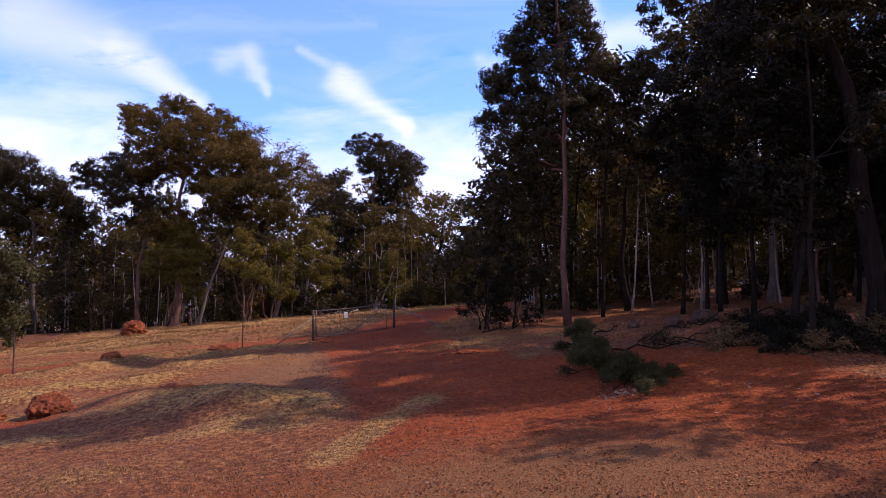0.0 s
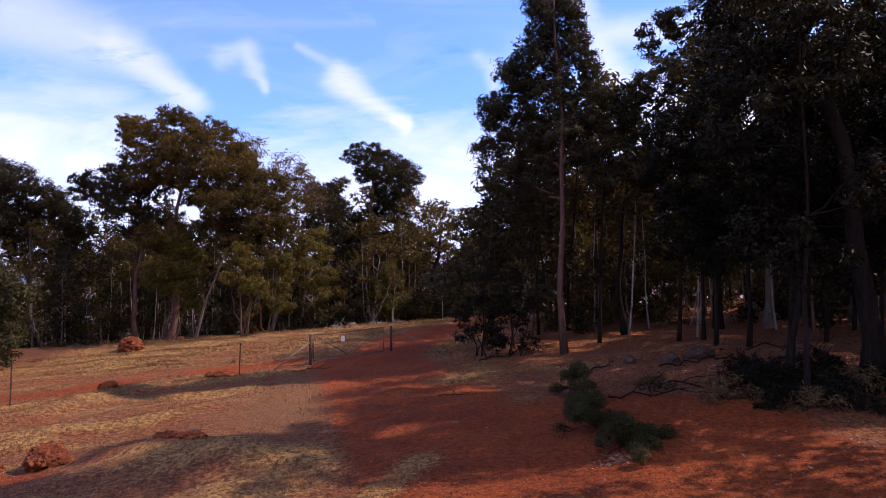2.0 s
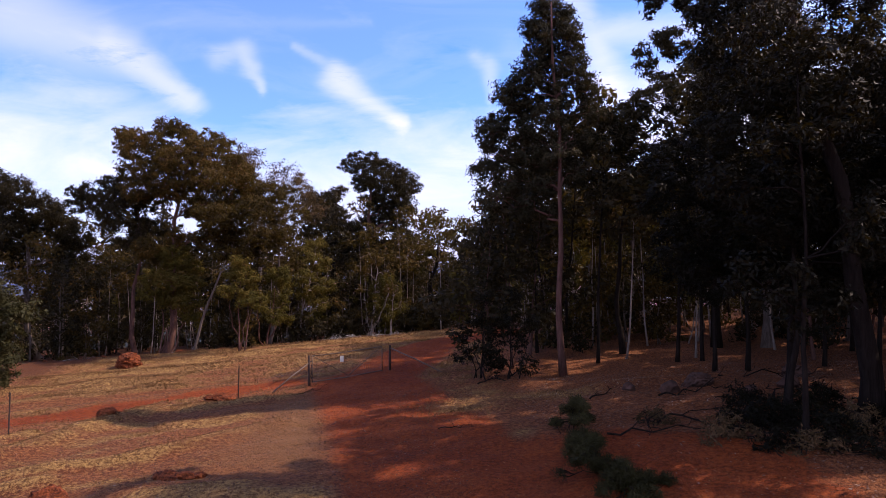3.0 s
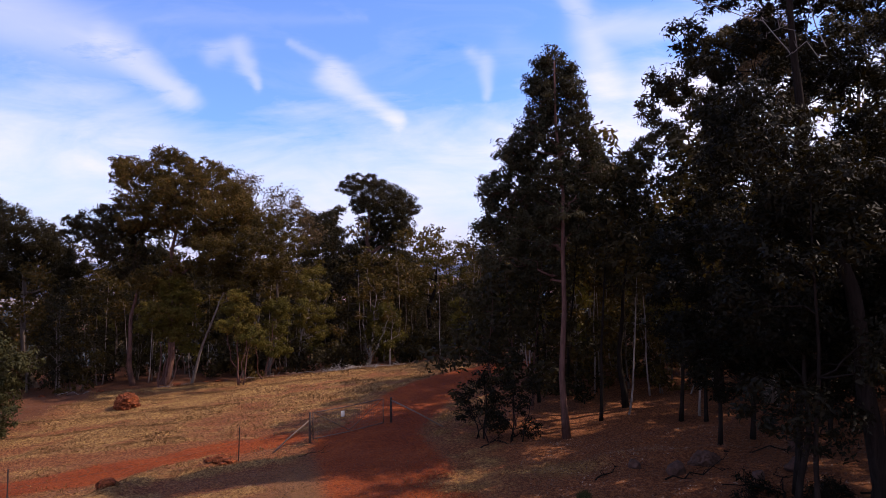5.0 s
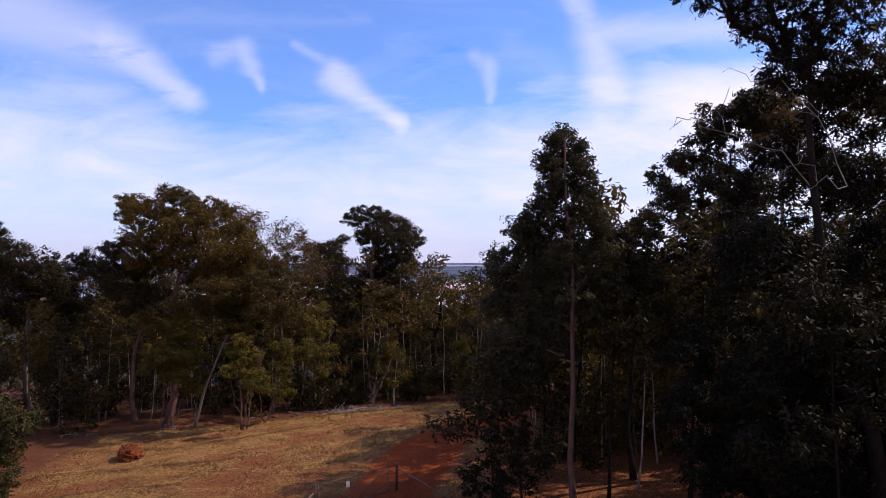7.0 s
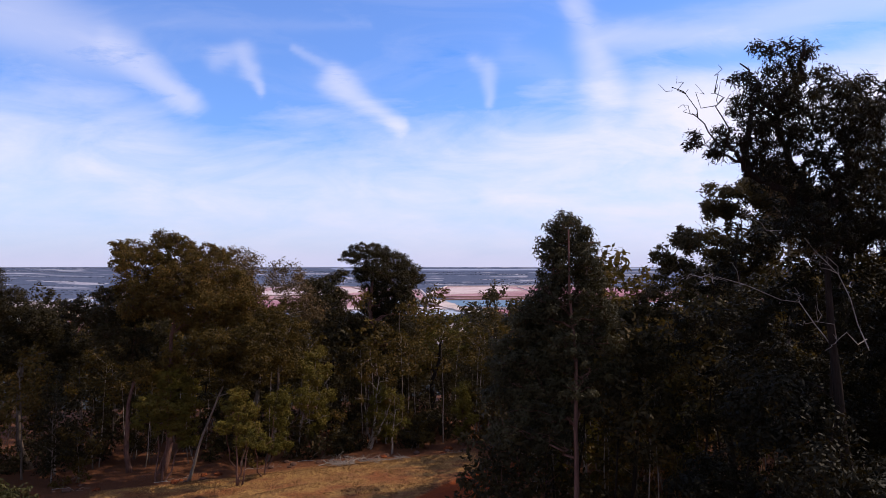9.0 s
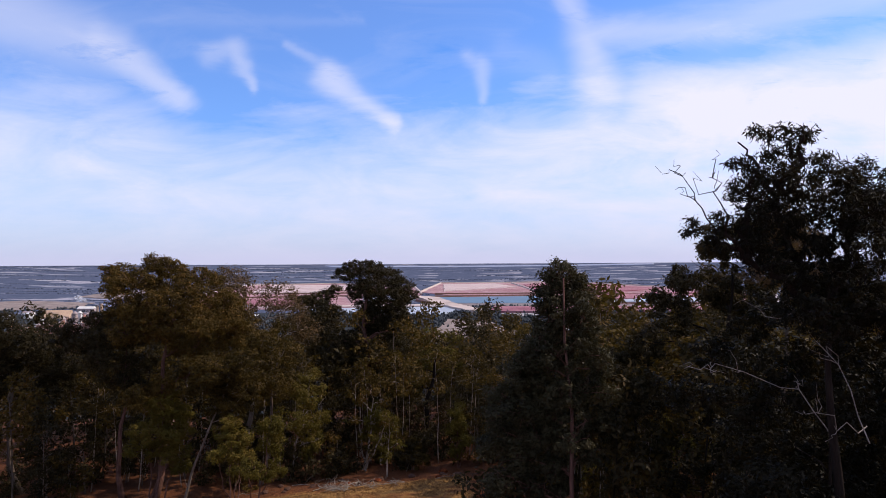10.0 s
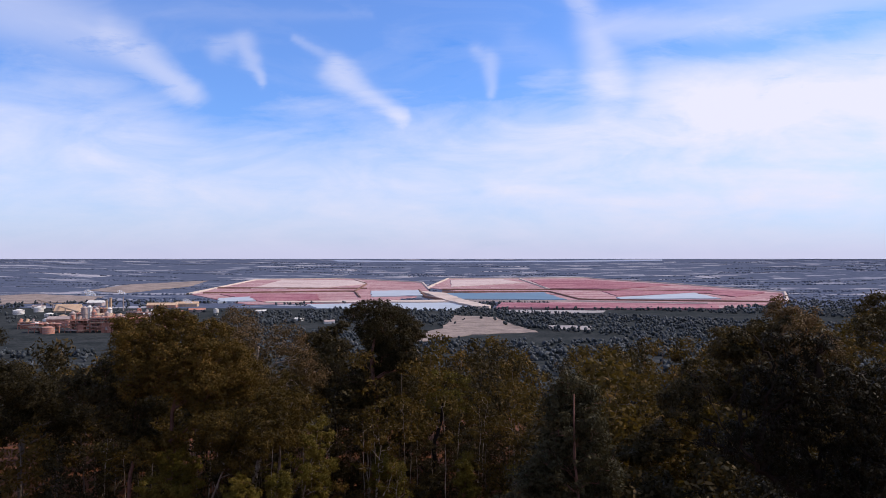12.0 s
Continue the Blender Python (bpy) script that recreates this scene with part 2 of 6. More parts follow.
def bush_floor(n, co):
    # shade among the trees and faint blue haze are put into the darker tones
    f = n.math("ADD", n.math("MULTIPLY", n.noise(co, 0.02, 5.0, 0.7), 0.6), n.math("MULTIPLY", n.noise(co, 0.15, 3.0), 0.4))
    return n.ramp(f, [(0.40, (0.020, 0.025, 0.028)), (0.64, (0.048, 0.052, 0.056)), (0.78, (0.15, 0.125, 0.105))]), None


M_GROUND, M_FARM, M_BUSH = ground_material(), farmland_material(), material("shade_tinted_bush_floor", bush_floor, 1.0, 0.0)
# darker copy of the gum leaves, with shade put into the colour
M_LEAF_DARK_SHADED = leaf_material("dark_shaded_gum_leaves", (0.003, 0.0027, 0.0015), (0.0105, 0.009, 0.0043), (0.019, 0.014, 0.007), 0.08)
M_LEAF_DARK = leaf_material("dark_gum_leaves", (0.0075, 0.0063, 0.0037), (0.037, 0.029, 0.0135), (0.078, 0.050, 0.021), 0.2)
M_LEAF_OLIVE = leaf_material("olive_gum_leaves", (0.013, 0.010, 0.0035), (0.085, 0.0545, 0.0135), (0.155, 0.080, 0.021), 0.32)
M_LEAF_LIGHT = leaf_material("young_gum_leaves", (0.027, 0.0245, 0.006), (0.102, 0.084, 0.015), (0.155, 0.098, 0.023), 0.33)
M_LEAF_BROWN = leaf_material("brownish_gum_leaves", (0.03, 0.022, 0.011), (0.105, 0.065, 0.031), (0.17, 0.095, 0.048), 0.25)
M_LEAF_BLUE = leaf_material("blue_green_leaves", (0.013, 0.0125, 0.0085), (0.042, 0.038, 0.020), (0.075, 0.060, 0.030), 0.16)
M_FEATHER = leaf_material("feathery_green_leaves", (0.011, 0.0115, 0.0045), (0.043, 0.041, 0.0145), (0.082, 0.070, 0.028), 0.2)
M_BARK_GREY = bark("grey_bark", (0.045, 0.035, 0.030), (0.19, 0.145, 0.12))
M_BARK_RED = bark("red_brown_bark", (0.0455, 0.0234, 0.0195), (0.156, 0.0813, 0.065))
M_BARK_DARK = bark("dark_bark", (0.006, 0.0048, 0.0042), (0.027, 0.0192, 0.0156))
M_BARK_PALE = bark("pale_bark", (0.102, 0.0765, 0.0638), (0.323, 0.264, 0.23))
M_DEAD = bark("dead_wood", (0.08, 0.065, 0.06), (0.30, 0.26, 0.23), 2.0)
M_STRAW = leaf_material("dry_grass_blades", (0.08, 0.033, 0.014), (0.22, 0.122, 0.050), (0.42, 0.265, 0.12), 0.0)
M_LITTER = leaf_material("leaf_litter", (0.09, 0.04, 0.025), (0.24, 0.14, 0.095), (0.42, 0.33, 0.26), 0.1)


def pitted(n, co):
    lump, pit = n.noise(co, 3.2, 5.0, 0.65), n.noise(co, 13.0, 5.0, 0.75)
    f = n.math("ADD", n.math("MULTIPLY", lump, 0.45), n.math("MULTIPLY", pit, 0.55))
    return n.ramp(f, [(0.36, (0.020, 0.007, 0.005)), (0.5, (0.13, 0.034, 0.013)), (0.66, (0.30, 0.085, 0.030))]), f, 1.0, 0.12


M_ROCK = material("laterite_rock", pitted, 0.95, 0.1)
M_STONE = plain("dark_stone", (0.075, 0.036, 0.025), 0.95, 0.45, 5.0)
M_PEBBLE = leaf_material("laterite_gravel", (0.05, 0.014, 0.006), (0.26, 0.085, 0.03), (0.45, 0.22, 0.09), 0.0)
M_STEEL = plain("weathered_rusty_pipe", (0.12, 0.078, 0.058), 0.7, 0.3, 8.0)
M_RUST = plain("rusty_steel_picket", (0.04, 0.024, 0.02), 0.8, 0.3, 10.0)
M_POST = bark("weathered_post", (0.03, 0.022, 0.02), (0.12, 0.08, 0.065), 2.0)
M_SIGN = plain("white_painted_sign", (0.52, 0.50, 0.48), 0.5, 0.1, 8.0)


# ---- building blocks ----
def mesh_ob(name, verts, faces, mat, parent=None, label="", smooth=False):
    """One mesh object from numpy vertices and a list of face arrays (one array for each number of corners)."""
    me = bpy.data.meshes.new(name)
    verts = np.asarray(verts, dtype=np.float32)
    faces = [np.asarray(f, dtype=np.int32) for f in faces if len(f)]
    me.vertices.add(len(verts))
    me.vertices.foreach_set("co", verts.ravel())
    sizes = np.concatenate([np.full(len(f), f.shape[1], dtype=np.int32) for f in faces])
    loops = np.concatenate([f.ravel() for f in faces])
    me.loops.add(len(loops))
    me.loops.foreach_set("vertex_index", loops)
    me.polygons.add(len(sizes))
    me.polygons.foreach_set("loop_start", np.concatenate([[0], np.cumsum(sizes)[:-1]]).astype(np.int32))
    me.polygons.foreach_set("use_smooth", np.full(len(sizes), smooth))
    me.update(calc_edges=True)
    me.validate()
    if mat:
        me.materials.append(mat)
    ob = new(name, me)
    if parent:
        ob.parent = parent
    if label:
        tagged(ob, label)
    return ob


class Shape:
    """Gathers tubes and solids into one mesh."""

    def __init__(self):
        self.v, self.q, self.t, self.n = [], [], [], 0

    def add(self, v, quads=(), tris=()):
        v = np.asarray(v, float)
        self.v.append(v)
        if len(quads):
            self.q.append(np.asarray(quads) + self.n)
        if len(tris):
            self.t.append(np.asarray(tris) + self.n)
        self.n += len(v)
        return self

    def tube(self, path, radii, sides=6):
        path = np.asarray(path, float)
        radii = np.broadcast_to(radii, (len(path),))
        d = np.gradient(path, axis=0)
        d /= np.linalg.norm(d, axis=1)[:, None] + 1e-9
        ref = np.array([[1.0, 0.05, 0]]) if abs(path[-1, 2] - path[0, 2]) > 0.6 * np.linalg.norm(path[-1] - path[0]) else np.array([[0, 0.03, 1.0]])
        ref = np.repeat(ref, len(path), 0)
        s = np.cross(d, ref)
        s /= np.linalg.norm(s, axis=1)[:, None] + 1e-9
        u = np.cross(s, d)
        ang = np.arange(sides) * 2 * math.pi / sides
        ring = path[:, None] + radii[:, None, None] * (np.cos(ang)[None, :, None] * s[:, None] + np.sin(ang)[None, :, None] * u[:, None])
        k, i = np.meshgrid(np.arange(len(path) - 1), np.arange(sides), indexing="ij")
        j = (i + 1) % sides
        quads = np.stack([k * sides + i, k * sides + j, (k + 1) * sides + j, (k + 1) * sides + i], -1).reshape(-1, 4)
        v = np.concatenate([ring.reshape(-1, 3), path[:1], path[-1:]])
        a, b = len(v) - 2, len(v) - 1
        i = np.arange(sides)
        j = (i + 1) % sides
        last = (len(path) - 1) * sides
        tris = np.concatenate([np.stack([np.full(sides, a), j, i], -1), np.stack([np.full(sides, b), last + i, last + j], -1)])
        return self.add(v, quads, tris)

    def box(self, lo, hi, turn=0.0, taper=1.0):
        lo, hi = np.array(lo, float), np.array(hi, float)
        c = (lo + hi) / 2
        v = np.array([[x, y, z] for z in (0, 1) for y in (0, 1) for x in (0, 1)], float) * (hi - lo) + lo
        top = v[:, 2] > c[2]
        v[top, :2] = c[:2] + (v[top, :2] - c[:2]) * taper
        ct, st = math.cos(turn), math.sin(turn)
        xy = v[:, :2] - c[:2]
        v[:, 0], v[:, 1] = c[0] + ct * xy[:, 0] - st * xy[:, 1], c[1] + st * xy[:, 0] + ct * xy[:, 1]
        return self.add(v, [(0, 2, 3, 1), (4, 5, 7, 6), (0, 1, 5, 4), (2, 6, 7, 3), (0, 4, 6, 2), (1, 3, 7, 5)])

    def out(self, name, mat, parent=None, label="", smooth=False):
        v = np.concatenate(self.v)
        return mesh_ob(name, v, [np.concatenate(self.q) if self.q else [], np.concatenate(self.t) if self.t else []], mat, parent, label, smooth)


def sstep(u):
    u = np.clip(u, 0, 1)
    return u * u * (3 - 2 * u)


MOUNDS = [(-5.2, 14.0, 2.0, 1.3, 0.40), (-6.9, 14.6, 0.7, 0.6, 0.16), (-3.2, 13.3, 1.6, 0.8, 0.16), (-16.0, 33.0, 4.0, 1.6, 0.2),
          (-11.0, 12.5, 2.5, 1.2, 0.2), (5.8, 14.4, 2.5, 1.5, 0.18), (9.0, 21.0, 4.0, 2.0, 0.2), (6.4, 23.2, 2.2, 0.7, 0.22), (8.9, 22.8, 1.2, 0.5, 0.2)]


# grassy crests of the old earthworks: from, to, half width, height
RIDGES = [((-13.2, 18.6), (-12.3, 22.6), 0.55, 0.34), ((-12.3, 22.6), (-11.6, 25.6), 0.6, 0.36), ((-11.6, 25.6), (-9.6, 28.2), 0.6, 0.28),
          ((-11.6, 16.9), (-8.8, 17.9), 0.5, 0.26), ((-8.8, 17.9), (-7.2, 19.2), 0.5, 0.28), ((-7.2, 19.2), (-5.4, 21.4), 0.5, 0.24),
          ((-12.0, 15.6), (-9.6, 16.4), 0.45, 0.2), ((-23.0, 33.3), (-14.0, 34.4), 0.7, 0.24), ((-20.0, 30.2), (-12.5, 31.4), 0.6, 0.18),
          ((-28.0, 42.4), (-16.0, 42.0), 0.8, 0.22), ((-16.0, 42.0), (-9.0, 46.2), 0.8, 0.22), ((-10.4, 26.3), (-6.4, 26.9), 0.45, 0.2),
          ((-30.0, 46.5), (2.0, 52.5), 1.0, 0.25), ((-24.0, 37.6), (-12.0, 38.6), 0.7, 0.2), ((-16.5, 21.0), (-14.2, 23.0), 0.5, 0.26),
          ((-9.4, 22.6), (-6.6, 23.4), 0.4, 0.16)]


def to_segment(x, y, p, q):
    d = np.array(q, float) - np.array(p, float)
    k = np.clip(((x - p[0]) * d[0] + (y - p[1]) * d[1]) / (d @ d), 0, 1)
    return np.hypot(x - p[0] - k * d[0], y - p[1] - k * d[1])


def ground_z(x, y):
    """Height of the land: a clearing that tilts to one side, the scarp's slope, and the plain below."""
    x, y = np.asarray(x, float), np.asarray(y, float)
    up = 3.0 * np.tanh(x / 40) - 0.35 * sstep((y - 15) / 14) - 0.75 * sstep((y - 40) / 20)
    crest = np.zeros(np.shape(x))
    for p, q, w, h in RIDGES:
        crest = np.maximum(crest, h * np.exp(-(to_segment(x, y, p, q) / w) ** 2))
    up = up + crest
    near = np.exp(-((x / 45) ** 2 + ((y - 25) / 45) ** 2))
    for cx, cy, sx, sy, h in MOUNDS:
        up = up + h * np.exp(-((x - cx) / sx) ** 2 - ((y - cy) / sy) ** 2)
    bumps = np.sin(1.3 * x + 0.5 * y) * np.sin(0.9 * y - 0.4 * x + 1) + 0.6 * np.sin(2.7 * x - 1.9 * y) * np.sin(2.3 * y + 0.8 * x)
    up = up + 0.055 * near * bumps
    r = np.hypot(x, y)
    far = np.interp(r, [0, 2200, 3400, 4300, 4850, 5600], [-134, -134, -107, -52, -18, -18])
    k = sstep((y - 42) / 510)
    return up * (1 - k) + far * k


def gz(x, y):
    return float(ground_z(x, y))


def red_cover(x, y):
    """1 on the bare red gravel: the turning place, the track to the gate and beyond, the side track."""
    m = np.maximum(0, 1 - np.maximum(0, to_segment(x, y, (2.5, 4), (3.0, 13)) - 3.2) / 2.0)
    m = np.maximum(m, 1 - np.maximum(0, to_segment(x, y, (7.0, 8.5), (30, 7)) - 2.2) / 1.6)
    m = np.maximum(m, 1 - np.maximum(0, to_segment(x, y, (0.7, 12), (-3.6, 30)) - 1.7) / 1.2)
    m = np.maximum(m, 1 - np.maximum(0, to_segment(x, y, (-3.6, 29), (-1.0, 40)) - 1.6) / 1.0)
    m = np.maximum(m, 1 - np.maximum(0, to_segment(x, y, (-1.0, 40), (4.5, 47)) - 1.6) / 1.0)
    m = np.maximum(m, 0.95 - np.maximum(0, to_segment(x, y, (-18, 25.6), (-7.6, 30.5)) - 0.9) / 1.0)
    m = np.maximum(m, 0.95 - np.maximum(0, to_segment(x, y, (-34, 23), (-18, 25.6)) - 0.9) / 1.0)
    m = np.maximum(m, 0.62 - np.maximum(0, to_segment(x, y, (-3.4, 6.6), (0.5, 9.5)) - 0.5) / 3.0)
    m = np.maximum(m, 0.9 - np.maximum(0, np.hypot((x + 9.0) * 0.6, y - 13.5) - 0.35) / 0.7)
    return np.clip(m, 0, 1)


def in_clearing(x, y):
    """1 in the open clearing, 0 in the woods around it."""
    right = np.interp(y, [0, 10, 14, 22, 28, 36, 46, 60], [9, 8, 3.5, 2.5, 1.6, 3.5, 4, 4])
    left = np.interp(y, [0, 20, 34, 50, 60], [-30, -27, -24, -24, -26])
    far = np.interp(x, [-30, -20, -10, 0, 4], [47, 49, 53, 54, 50])
    return np.clip(np.minimum(np.minimum(right - x, x - left), far - y) / 2 + 0.5, 0, 1)


def straw_field(x, y):
    """How thick the dry grass stands: pale on the crests, thin in long hollows where soil shows."""
    x, y = np.atleast_1d(x), np.atleast_1d(y)
    crest = np.zeros(len(x))
    for p, q, w, h in RIDGES:
        crest = np.maximum(crest, np.exp(-(to_segment(x, y, p, q) / (0.8 * w)) ** 2))
    for cx, cy, sx, sy, h in MOUNDS:
        crest = np.maximum(crest, 0.8 * np.exp(-(((x - cx) / sx) ** 2 + ((y - cy) / sy) ** 2) * 1.6))
    u, v = 0.94 * x + 0.34 * y, -0.34 * x + 0.94 * y
    near = (np.abs(x) < 60) & (np.abs(y - 25) < 45)
    f = np.full(len(x), 0.5)
    open_field = 0.38 * sstep((y - 31) / 9)
    f[near] = open_field[near] + [0.10 + 1.1 * noise.noise(Vector((a * 0.22, b * 0.85, 3.0))) + 0.55 * noise.noise(Vector((c * 0.9, d * 0.9, 7.0)))
               for a, b, c, d in zip(u[near], v[near], x[near], y[near])]
    return np.clip(f + 0.85 * crest, 0, 1)


def build_ground():
    n, k = 390, 8.0
    u = np.linspace(-1, 1, n + 1)
    g = 5300 * np.sinh(k * u) / math.sinh(k)
    gx, gy = np.meshgrid(g, g + 18, indexing="xy")
    x, y = gx.ravel(), gy.ravel()
    v = np.stack([x, y, ground_z(x, y)], -1)
    i, j = np.meshgrid(np.arange(n), np.arange(n), indexing="xy")
    a = (j * (n + 1) + i).ravel()
    quads = np.stack([a, a + 1, a + n + 2, a + n + 1], -1)
    ob = mesh_ob("ground", v, [quads], M_GROUND, smooth=True)
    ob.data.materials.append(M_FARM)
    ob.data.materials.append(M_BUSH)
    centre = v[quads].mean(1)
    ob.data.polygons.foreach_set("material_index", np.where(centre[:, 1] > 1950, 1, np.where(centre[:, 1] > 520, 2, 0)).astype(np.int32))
    red, clear = red_cover(x, y), in_clearing(x, y)
    grass = clear * (1 - red) * np.where(x < 2.5, 1.0, 0.35) * (0.22 + 0.78 * straw_field(x, y))
    grass = np.maximum(grass, 0.75 * np.exp(-((x - 0.6) / 1.4) ** 2 - ((y - 22.5) / 1.6) ** 2))
    grass = np.maximum(grass, 0.8 * np.exp(-((x - 3.4) / 2.2) ** 2 - ((y - 22.8) / 1.0) ** 2))
    litter = np.maximum(np.clip((x + 2) / 4, 0, 1) * np.exp(-np.maximum(0, y - 26) / 8) + 0.25, 0.8 * clear)
    grey = np.clip(1.2 - to_segment(x, y, (1.0, 2), (1.2, 8.0)) / 4.0, 0, 1) * np.clip((11 - y) / 3, 0, 1)
    grass = grass * np.clip(0.35 + (y - 7.5) / 4, 0.35, 1)
    stones = np.exp(-((x + 4.4 - 0.08 * (22 - y)) / 2.4) ** 2 - ((y - 21.5) / 6.0) ** 4)         # greyer strip with thinner grass beside the track
    grey = np.maximum(grey, 0.85 * stones * (1 - red))
    grass = grass * (1 - 0.75 * stones)
    stripe = np.exp(-(to_segment(x, y, (-1.7, 9.4), (-0.45, 12.8)) / 0.42) ** 2)
    grass, grey = np.maximum(grass, 0.95 * stripe), grey * (1 - stripe)
    col = np.stack([red, grass, np.clip(litter, 0, 1), grey], -1).astype(np.float32)
    layer = ob.data.color_attributes.new("cover", "FLOAT_COLOR", "POINT")
    layer.data.foreach_set("color", col.ravel())
    return tagged(ob, "red gravel and dry straw grass on a hillside falling to a wide plain", "ground", kind="structure")


build_ground()


# ---- trees ----
def leaves(rng, centres, radii, cover, size, flat=0.8, spread=0.3, droop=0.6):
    """Leaf blades in dense tufts spread over the given clumps: vertices and quads. The blades of a tuft face outwards."""
    pos, out = [], []
    for c, r in zip(centres, radii):
        tufts = max(16, int(22 * r * r))
        d = rng.normal(size=(tufts, 3))
        d /= np.linalg.norm(d, axis=1)[:, None]
        rad = r * rng.uniform(0.12, 1.0, tufts) ** 0.45
        cc = c + d * rad[:, None] * (1, 1, flat)
        count = max(40, int(cover * 6.0 * r * r / (0.5 * size[0] * size[1])))
        who = rng.integers(0, tufts, count)
        p = rng.normal(size=(count, 3))
        p /= np.linalg.norm(p, axis=1)[:, None]
        ball = (spread * (0.55 + 0.55 * min(r, 2.2))) * rng.uniform(0.5, 1.25, tufts)
        pos.append(cc[who] + p * (ball[who] * rng.random(count) ** 0.5)[:, None] * (1, 1, 0.75))
        out.append(p + 0.5 * d[who])
    pos, out = np.concatenate(pos), np.concatenate(out)
    n = len(pos)
    face = out + rng.normal(size=(n, 3)) * 0.55
    axis = rng.normal(size=(n, 3)) * (1, 1, 0.6) - (0, 0, droop)
    side = np.cross(axis, face)
    side /= np.linalg.norm(side, axis=1)[:, None] + 1e-9
    axis = np.cross(face, side)
    axis /= np.linalg.norm(axis, axis=1)[:, None] + 1e-9
    ln = size[0] * rng.uniform(0.6, 1.3, (n, 1))
    wd = size[1] * rng.uniform(0.6, 1.3, (n, 1))
    v = np.stack([pos, pos + axis * ln * 0.4 + side * wd * 0.5, pos + axis * ln, pos + axis * ln * 0.4 - side * wd * 0.5], 1).reshape(-1, 3)
    return v, np.arange(4 * n).reshape(-1, 4)


def bent(rng, p, q, steps=5, sag=0.0, wob=0.08):
    p, q = np.array(p, float), np.array(q, float)
    k = np.linspace(0, 1, steps + 1)[:, None]
    path = p + (q - p) * k
    w = np.linalg.norm(q - p) * wob
    path[1:-1] += rng.normal(size=(steps - 1, 3)) * w
    path[:, 2] += sag * np.sin(k[:, 0] * math.pi)
    return path


def make_tree(name, base, blobs, leaf_mat, bark_mat, girth, label, seed, leaf=(0.20, 0.095), cover=2.5, depth=1.0,
              spread=0.33, droop=0.6, stems=1, top=None, category="tree", twigs=3, flat=0.8, forks=(), bare=(), back=0.0, layers=1, bushy=False):
    """A gum tree. blobs: (dx, height, radius) of its leaf clumps from the foot; the depth of each is chosen by chance.
    forks: plans (dx, height) of main limbs, the first point on the trunk; bare: the same for leafless limbs."""
    rng = np.random.default_rng(seed)
    root = new(name)
    root.location = (base[0], base[1], gz(*base) - (0.4 if base[1] > 49 else 0.05))
    tagged(root, label, category)
    cen = np.array([(dx + 0.25 * i * r, (rng.normal() + (i - 0.5 * (layers - 1)) * 2.2) * r * depth + back * r, z - 0.15 * i * r) for i in range(layers) for dx, z, r in blobs])
    rad = np.array([b[2] for b in blobs] * layers) * (1.06 if layers == 1 else 1.16)
    high = cen[:, 2].max()
    wmean = np.average(cen, axis=0, weights=rad)
    tip = np.array(top if top else (wmean[0], wmean[1], high * 0.9), float)
    nodes, width = [], []
    k = np.linspace(0, 1, 13)
    spine = tip * k[:, None] * (1, 1, 1)
    ph = rng.uniform(0, 6.28, 4)
    spine[:, 0] += girth * 0.9 * (np.sin(2.2 * math.pi * k + ph[0]) - math.sin(ph[0])) + 0.35 * girth * (np.sin(6 * k * math.pi + ph[1]) - math.sin(ph[1]))
    spine[:, 1] += girth * 0.9 * (np.sin(2.4 * math.pi * k + ph[2]) - math.sin(ph[2])) + 0.35 * girth * (np.sin(5 * k * math.pi + ph[3]) - math.sin(ph[3]))
    stem_r = girth * (1 - 0.8 * k) * (1 + 0.35 * np.exp(-k * 18))
    for s in range(stems):
        t = Shape()
        if s == 0:
            t.tube(spine, stem_r, 8)
        else:
            c = cen[rng.integers(len(cen))]
            off = rng.normal(size=3) * (0.35, 0.35, 0)
            t.tube(bent(rng, off, c * (0.9, 0.9, 0.95), 7, wob=0.02), girth * np.linspace(0.9, 0.2, 8), 6)
        made = t.out("trunk", bark_mat, root, smooth=True)
        stem = made if s == 0 else stem
    low = max(2, int(12 * min(0.55, (cen[:, 2].min() - rad.mean()) / max(tip[2], 0.1) * 0.8)))
    for p, r in zip(spine[low:], stem_r[low:]):
        nodes.append(p), width.append(r)
    for plan in forks:
        pts = np.array([(x, 0.25 * i * math.sin(seed + 2 * len(plan)), z) for i, (x, z) in enumerate(plan)])
        kk = np.linspace(0, len(pts) - 1, 4 * len(pts) - 3)
        path = np.stack([np.interp(kk, range(len(pts)), pts[:, a]) for a in range(3)], -1)
        path[1:-1] += rng.normal(size=(len(path) - 2, 3)) * 0.06
        r0 = girth * 0.42
        rr = np.linspace(r0, r0 * 0.16, len(path))
        Shape().tube(path, rr, 7).out("limb", bark_mat, stem, smooth=True)
        for p, r in zip(path, rr):
            nodes.append(p), width.append(r)
    for plan in bare:
        pts = np.array([(x, rng.normal() * 0.3, z) for x, z in plan])
        kk = np.linspace(0, len(pts) - 1, 3 * len(pts) - 2)
        pts = np.stack([np.interp(kk, range(len(pts)), pts[:, a]) for a in range(3)], -1)
        pts[1:-1] += rng.normal(size=(len(pts) - 2, 3)) * 0.07
        high_up = pts[:, 2].mean() > 15
        thick = 1.15 if high_up else 0.9
        sh = Shape().tube(pts, thick * np.linspace(0.015, 0.006, len(pts)), 5)
        for p in pts[3::2]:
            for _ in range(2):
                sh.tube(bent(rng, p, p + rng.normal(size=3) * (0.3, 0.3, 0.3) + (-0.25, 0, 0.2), 5, wob=0.12), thick * np.linspace(0.010, 0.004, 6), 4)
